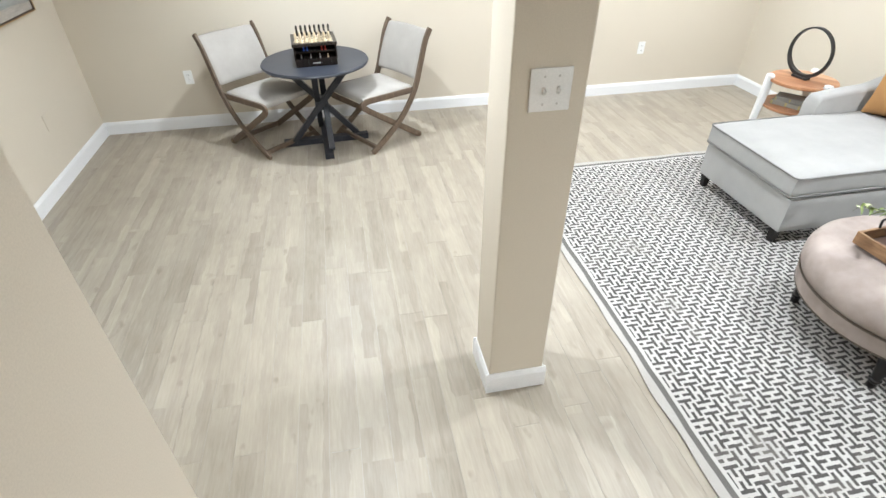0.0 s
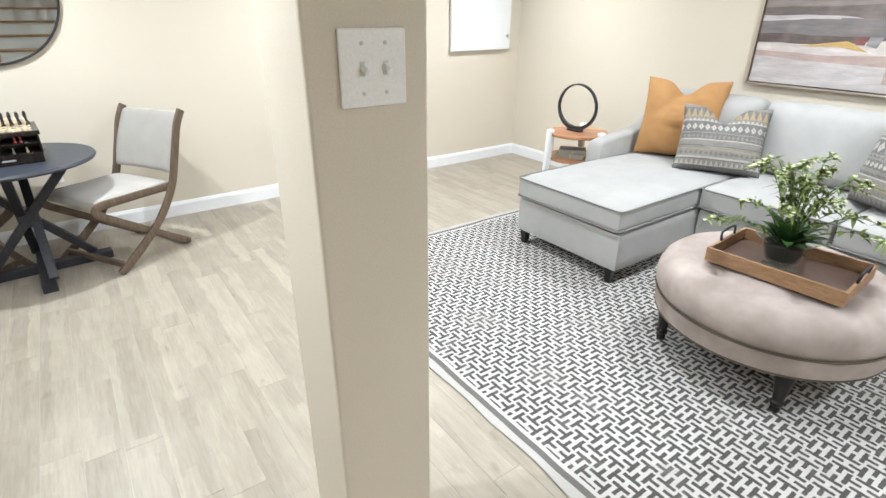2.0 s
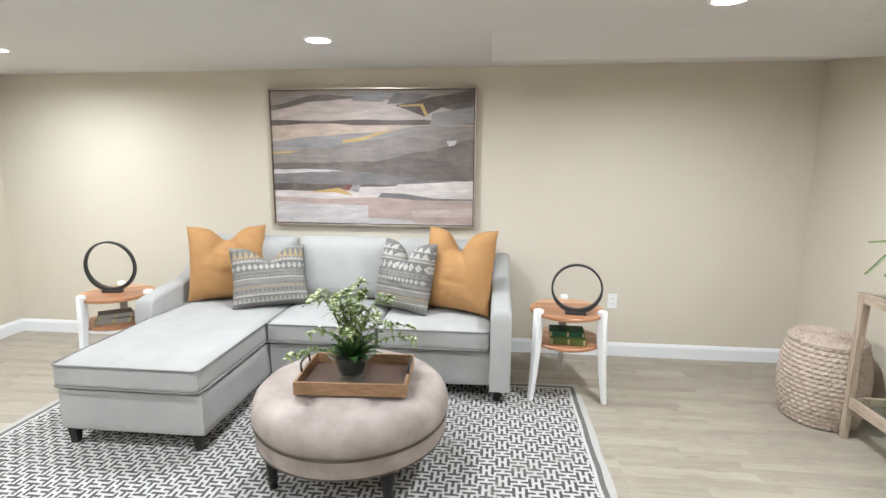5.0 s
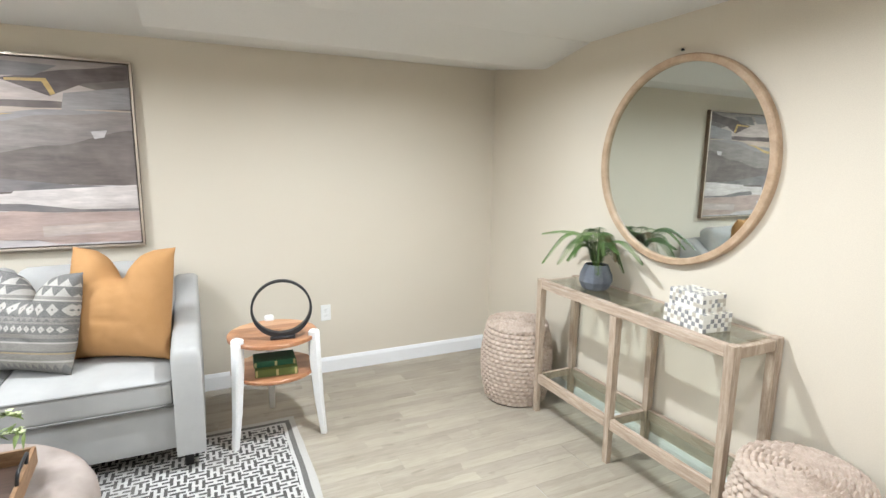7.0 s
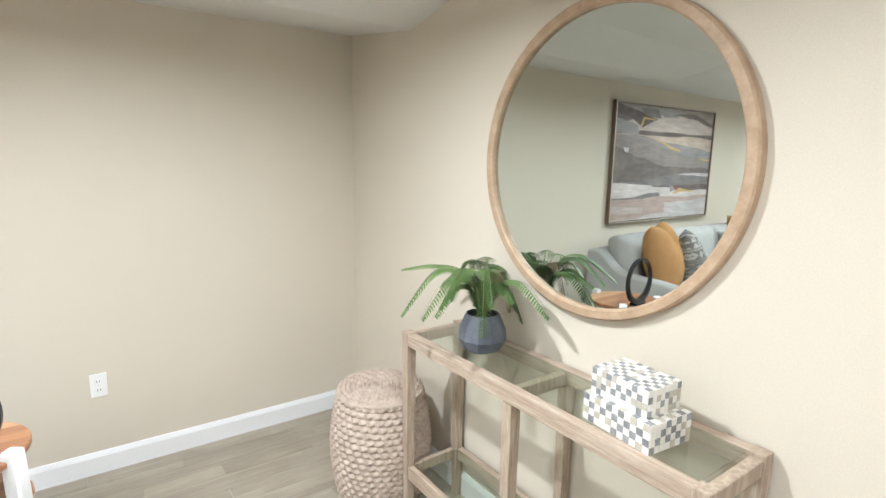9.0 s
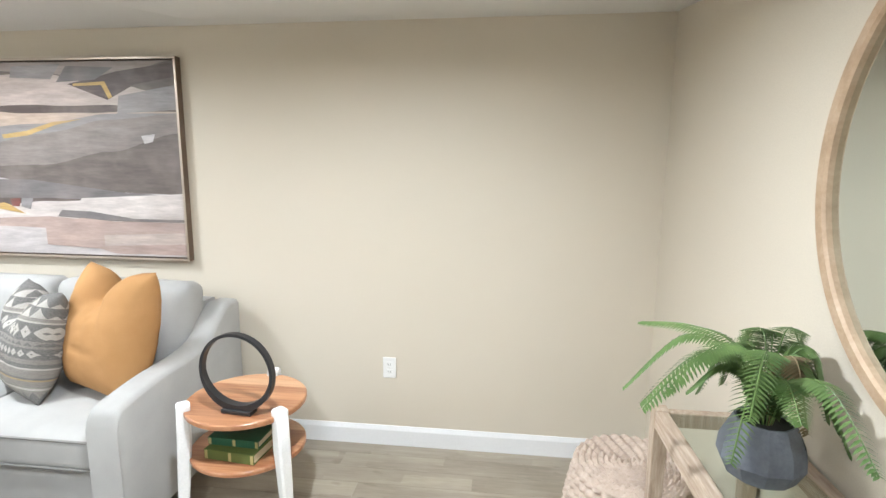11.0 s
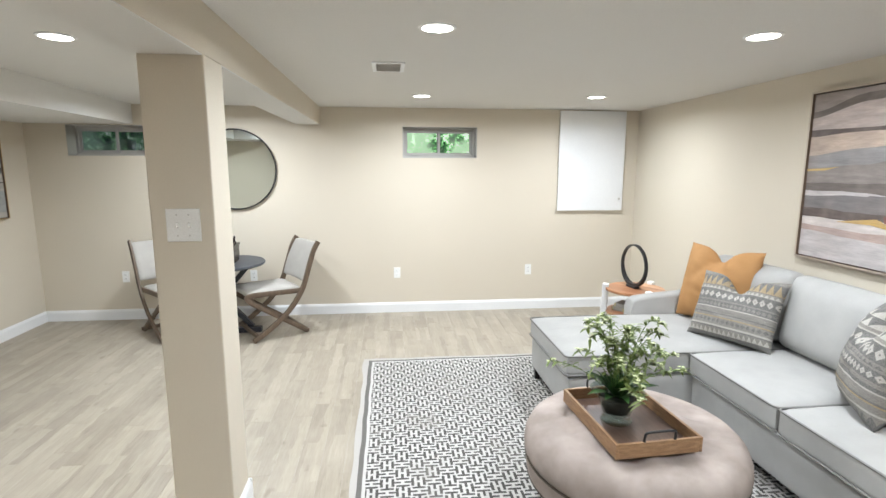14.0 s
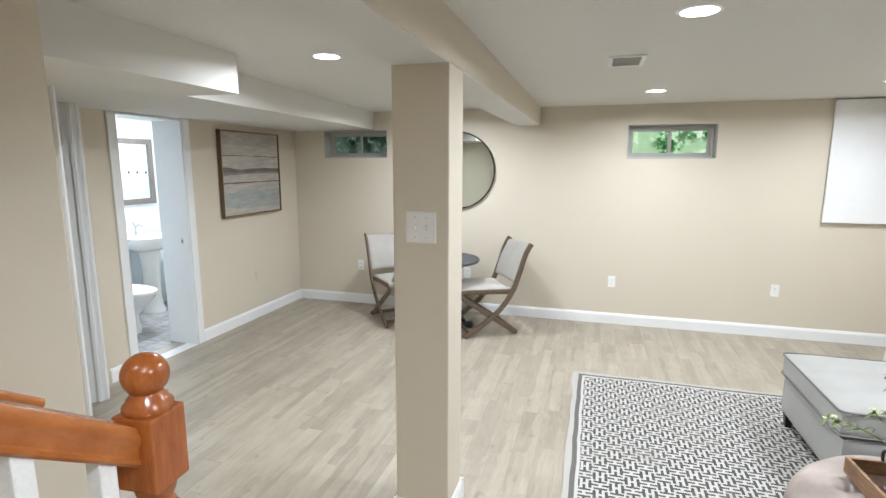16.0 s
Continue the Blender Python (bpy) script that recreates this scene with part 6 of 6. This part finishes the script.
bm_ = thing("bathroom_mirror", "bathroom wall mirror in a grey wooden frame", "mirror", BX, -0.99, 1.19, 90)
M_GREYW = wooden("grey_wood", (0.10, 0.085, 0.078), (0.15, 0.13, 0.12), (0.20, 0.175, 0.165), 0.5)
for x0, x1, z0, z1 in ((-0.33, 0.33, 0, 0.06), (-0.33, 0.33, 0.66, 0.72), (-0.33, -0.27, 0.06, 0.66), (0.27, 0.33, 0.06, 0.66)):
    part("frame_side", boxes((x0, x1, -0.025, 0, z0, z1), bevel=0.003), M_GREYW, bm_)
part("mirror_glass", boxes((-0.272, 0.272, -0.010, -0.004, 0.058, 0.662)), M_MIRROR, bm_)

sink = thing("pedestal_sink", "white porcelain pedestal sink with chrome tap", "sink", BX, -1.02, 0, 90)
bm = bmesh.new()
N = 40
rows = []
for z, rx, ry, cy in ((0.70, 0.16, 0.13, -0.22), (0.76, 0.25, 0.20, -0.24), (0.82, 0.29, 0.235, -0.245), (0.855, 0.295, 0.24, -0.245), (0.86, 0.285, 0.23, -0.245), (0.855, 0.24, 0.175, -0.27), (0.80, 0.19, 0.135, -0.27), (0.74, 0.09, 0.07, -0.27)):
    rows.append([bm.verts.new((rx * math.cos(2 * math.pi * k / N), max(-0.49, min(-0.006, cy + ry * math.sin(2 * math.pi * k / N))), z)) for k in range(N)])
for a, b in zip(rows, rows[1:]):
    for k in range(N):
        bm.faces.new((a[k], a[(k + 1) % N], b[(k + 1) % N], b[k]))
bm.faces.new(rows[0]); bm.faces.new(rows[-1][::-1])
part("basin", bm, M_CERAMIC, sink, smooth=50)
bm = lathe([(0, 0), (0.125, 0), (0.125, 0.03), (0.105, 0.06), (0.085, 0.20), (0.085, 0.50), (0.105, 0.68), (0.12, 0.72), (0, 0.72)], 36)
bm.transform(pose(0, -0.22, 0.002))
part("pedestal", bm, M_CERAMIC, sink, smooth=50)
part("tap", tube(spline([(0, -0.07, 0.855), (0, -0.07, 0.94), (0, -0.11, 0.975), (0, -0.17, 0.955)], 5), 0.013, 12), M_METAL, sink, "chrome tap", smooth=50)
part("tap_handle", tube([(0, -0.065, 0.955), (0.0, -0.03, 0.995), (0.05, -0.04, 1.0)], 0.008, 8), M_METAL, sink, smooth=50)

wc = thing("toilet", "white porcelain toilet with lid down", "toilet", BX, -1.66, 0, -90)
part("tank", boxes((-0.20, 0.20, 0.005, 0.19, 0.40, 0.76), bevel=0.02, seg=3), M_CERAMIC, wc, smooth=40)
part("tank_lid", boxes((-0.21, 0.21, 0.0, 0.20, 0.76, 0.79), bevel=0.008), M_CERAMIC, wc)


def oval(rows, cy0):
    bmx = bmesh.new()
    rr = [[bmx.verts.new((rx * math.cos(2 * math.pi * k / N), cy + ry * math.sin(2 * math.pi * k / N), z)) for k in range(N)] for z, rx, ry, cy in rows]
    for a, b in zip(rr, rr[1:]):
        for k in range(N):
            bmx.faces.new((a[k], a[(k + 1) % N], b[(k + 1) % N], b[k]))
    bmx.faces.new(rr[0]); bmx.faces.new(rr[-1][::-1])
    return bmx


part("bowl", oval([(0.002, 0.10, 0.24, 0.46), (0.02, 0.10, 0.24, 0.46), (0.18, 0.09, 0.20, 0.48), (0.27, 0.13, 0.24, 0.52), (0.35, 0.18, 0.30, 0.56), (0.395, 0.19, 0.32, 0.57)], 0), M_CERAMIC, wc, smooth=50)
part("seat_lid", oval([(0.398, 0.19, 0.325, 0.57), (0.405, 0.197, 0.332, 0.57), (0.43, 0.195, 0.33, 0.57), (0.442, 0.17, 0.29, 0.57)], 0), M_PLATE, wc, smooth=50)
stopv = thing("stop_valve", "chrome water stop valve on the wall", "valve", BX, -1.32, 0.52, 90)
part("pipe", tube(spline([(0, 0, 0), (0, -0.06, 0), (0.02, -0.09, 0.03), (0.08, -0.09, 0.10)], 5), 0.009, 10), M_METAL, stopv, smooth=50)
part("valve_knob", boxes((-0.022, 0.022, -0.085, -0.055, -0.022, 0.022), bevel=0.006), M_METAL, stopv)


# ---- floor planks ----
pl = random.Random(11)
PWD, PLN = 0.127, 1.22
cache = {}
x = XL + 0.002
while x < -0.01:
    y = 0.0 + pl.uniform(0, PLN)
    wdt = min(PWD, -x)
    end = YN if x > RX else -4.8
    while y > end:
        a, b = max(y - PLN, end), min(y, 0.0)
        if b - a > 0.03:
            ln = round(b - a, 2)
            key = (round(wdt, 3), ln)
            if key not in cache:
                bm = bmesh.new()
                e = 0.0007
                lo = [bm.verts.new(p) for p in ((0.0003, 0.0003, -0.0028), (wdt - 0.0003, 0.0003, -0.0028), (wdt - 0.0003, ln - 0.0003, -0.0028), (0.0003, ln - 0.0003, -0.0028))]
                hi = [bm.verts.new(p) for p in ((e, e, 0), (wdt - e, e, 0), (wdt - e, ln - e, 0), (e, ln - e, 0))]
                bm.faces.new(hi)
                for i in range(4):
                    bm.faces.new((lo[i], lo[(i + 1) % 4], hi[(i + 1) % 4], hi[i]))
                ob = part("plank", bm, M_PLANK, floor)
                cache[key] = ob.data
            else:
                ob = new("plank", cache[key])
                ob.parent = floor
            ob.location = (x, a, 0)
        y -= PLN
    x += PWD
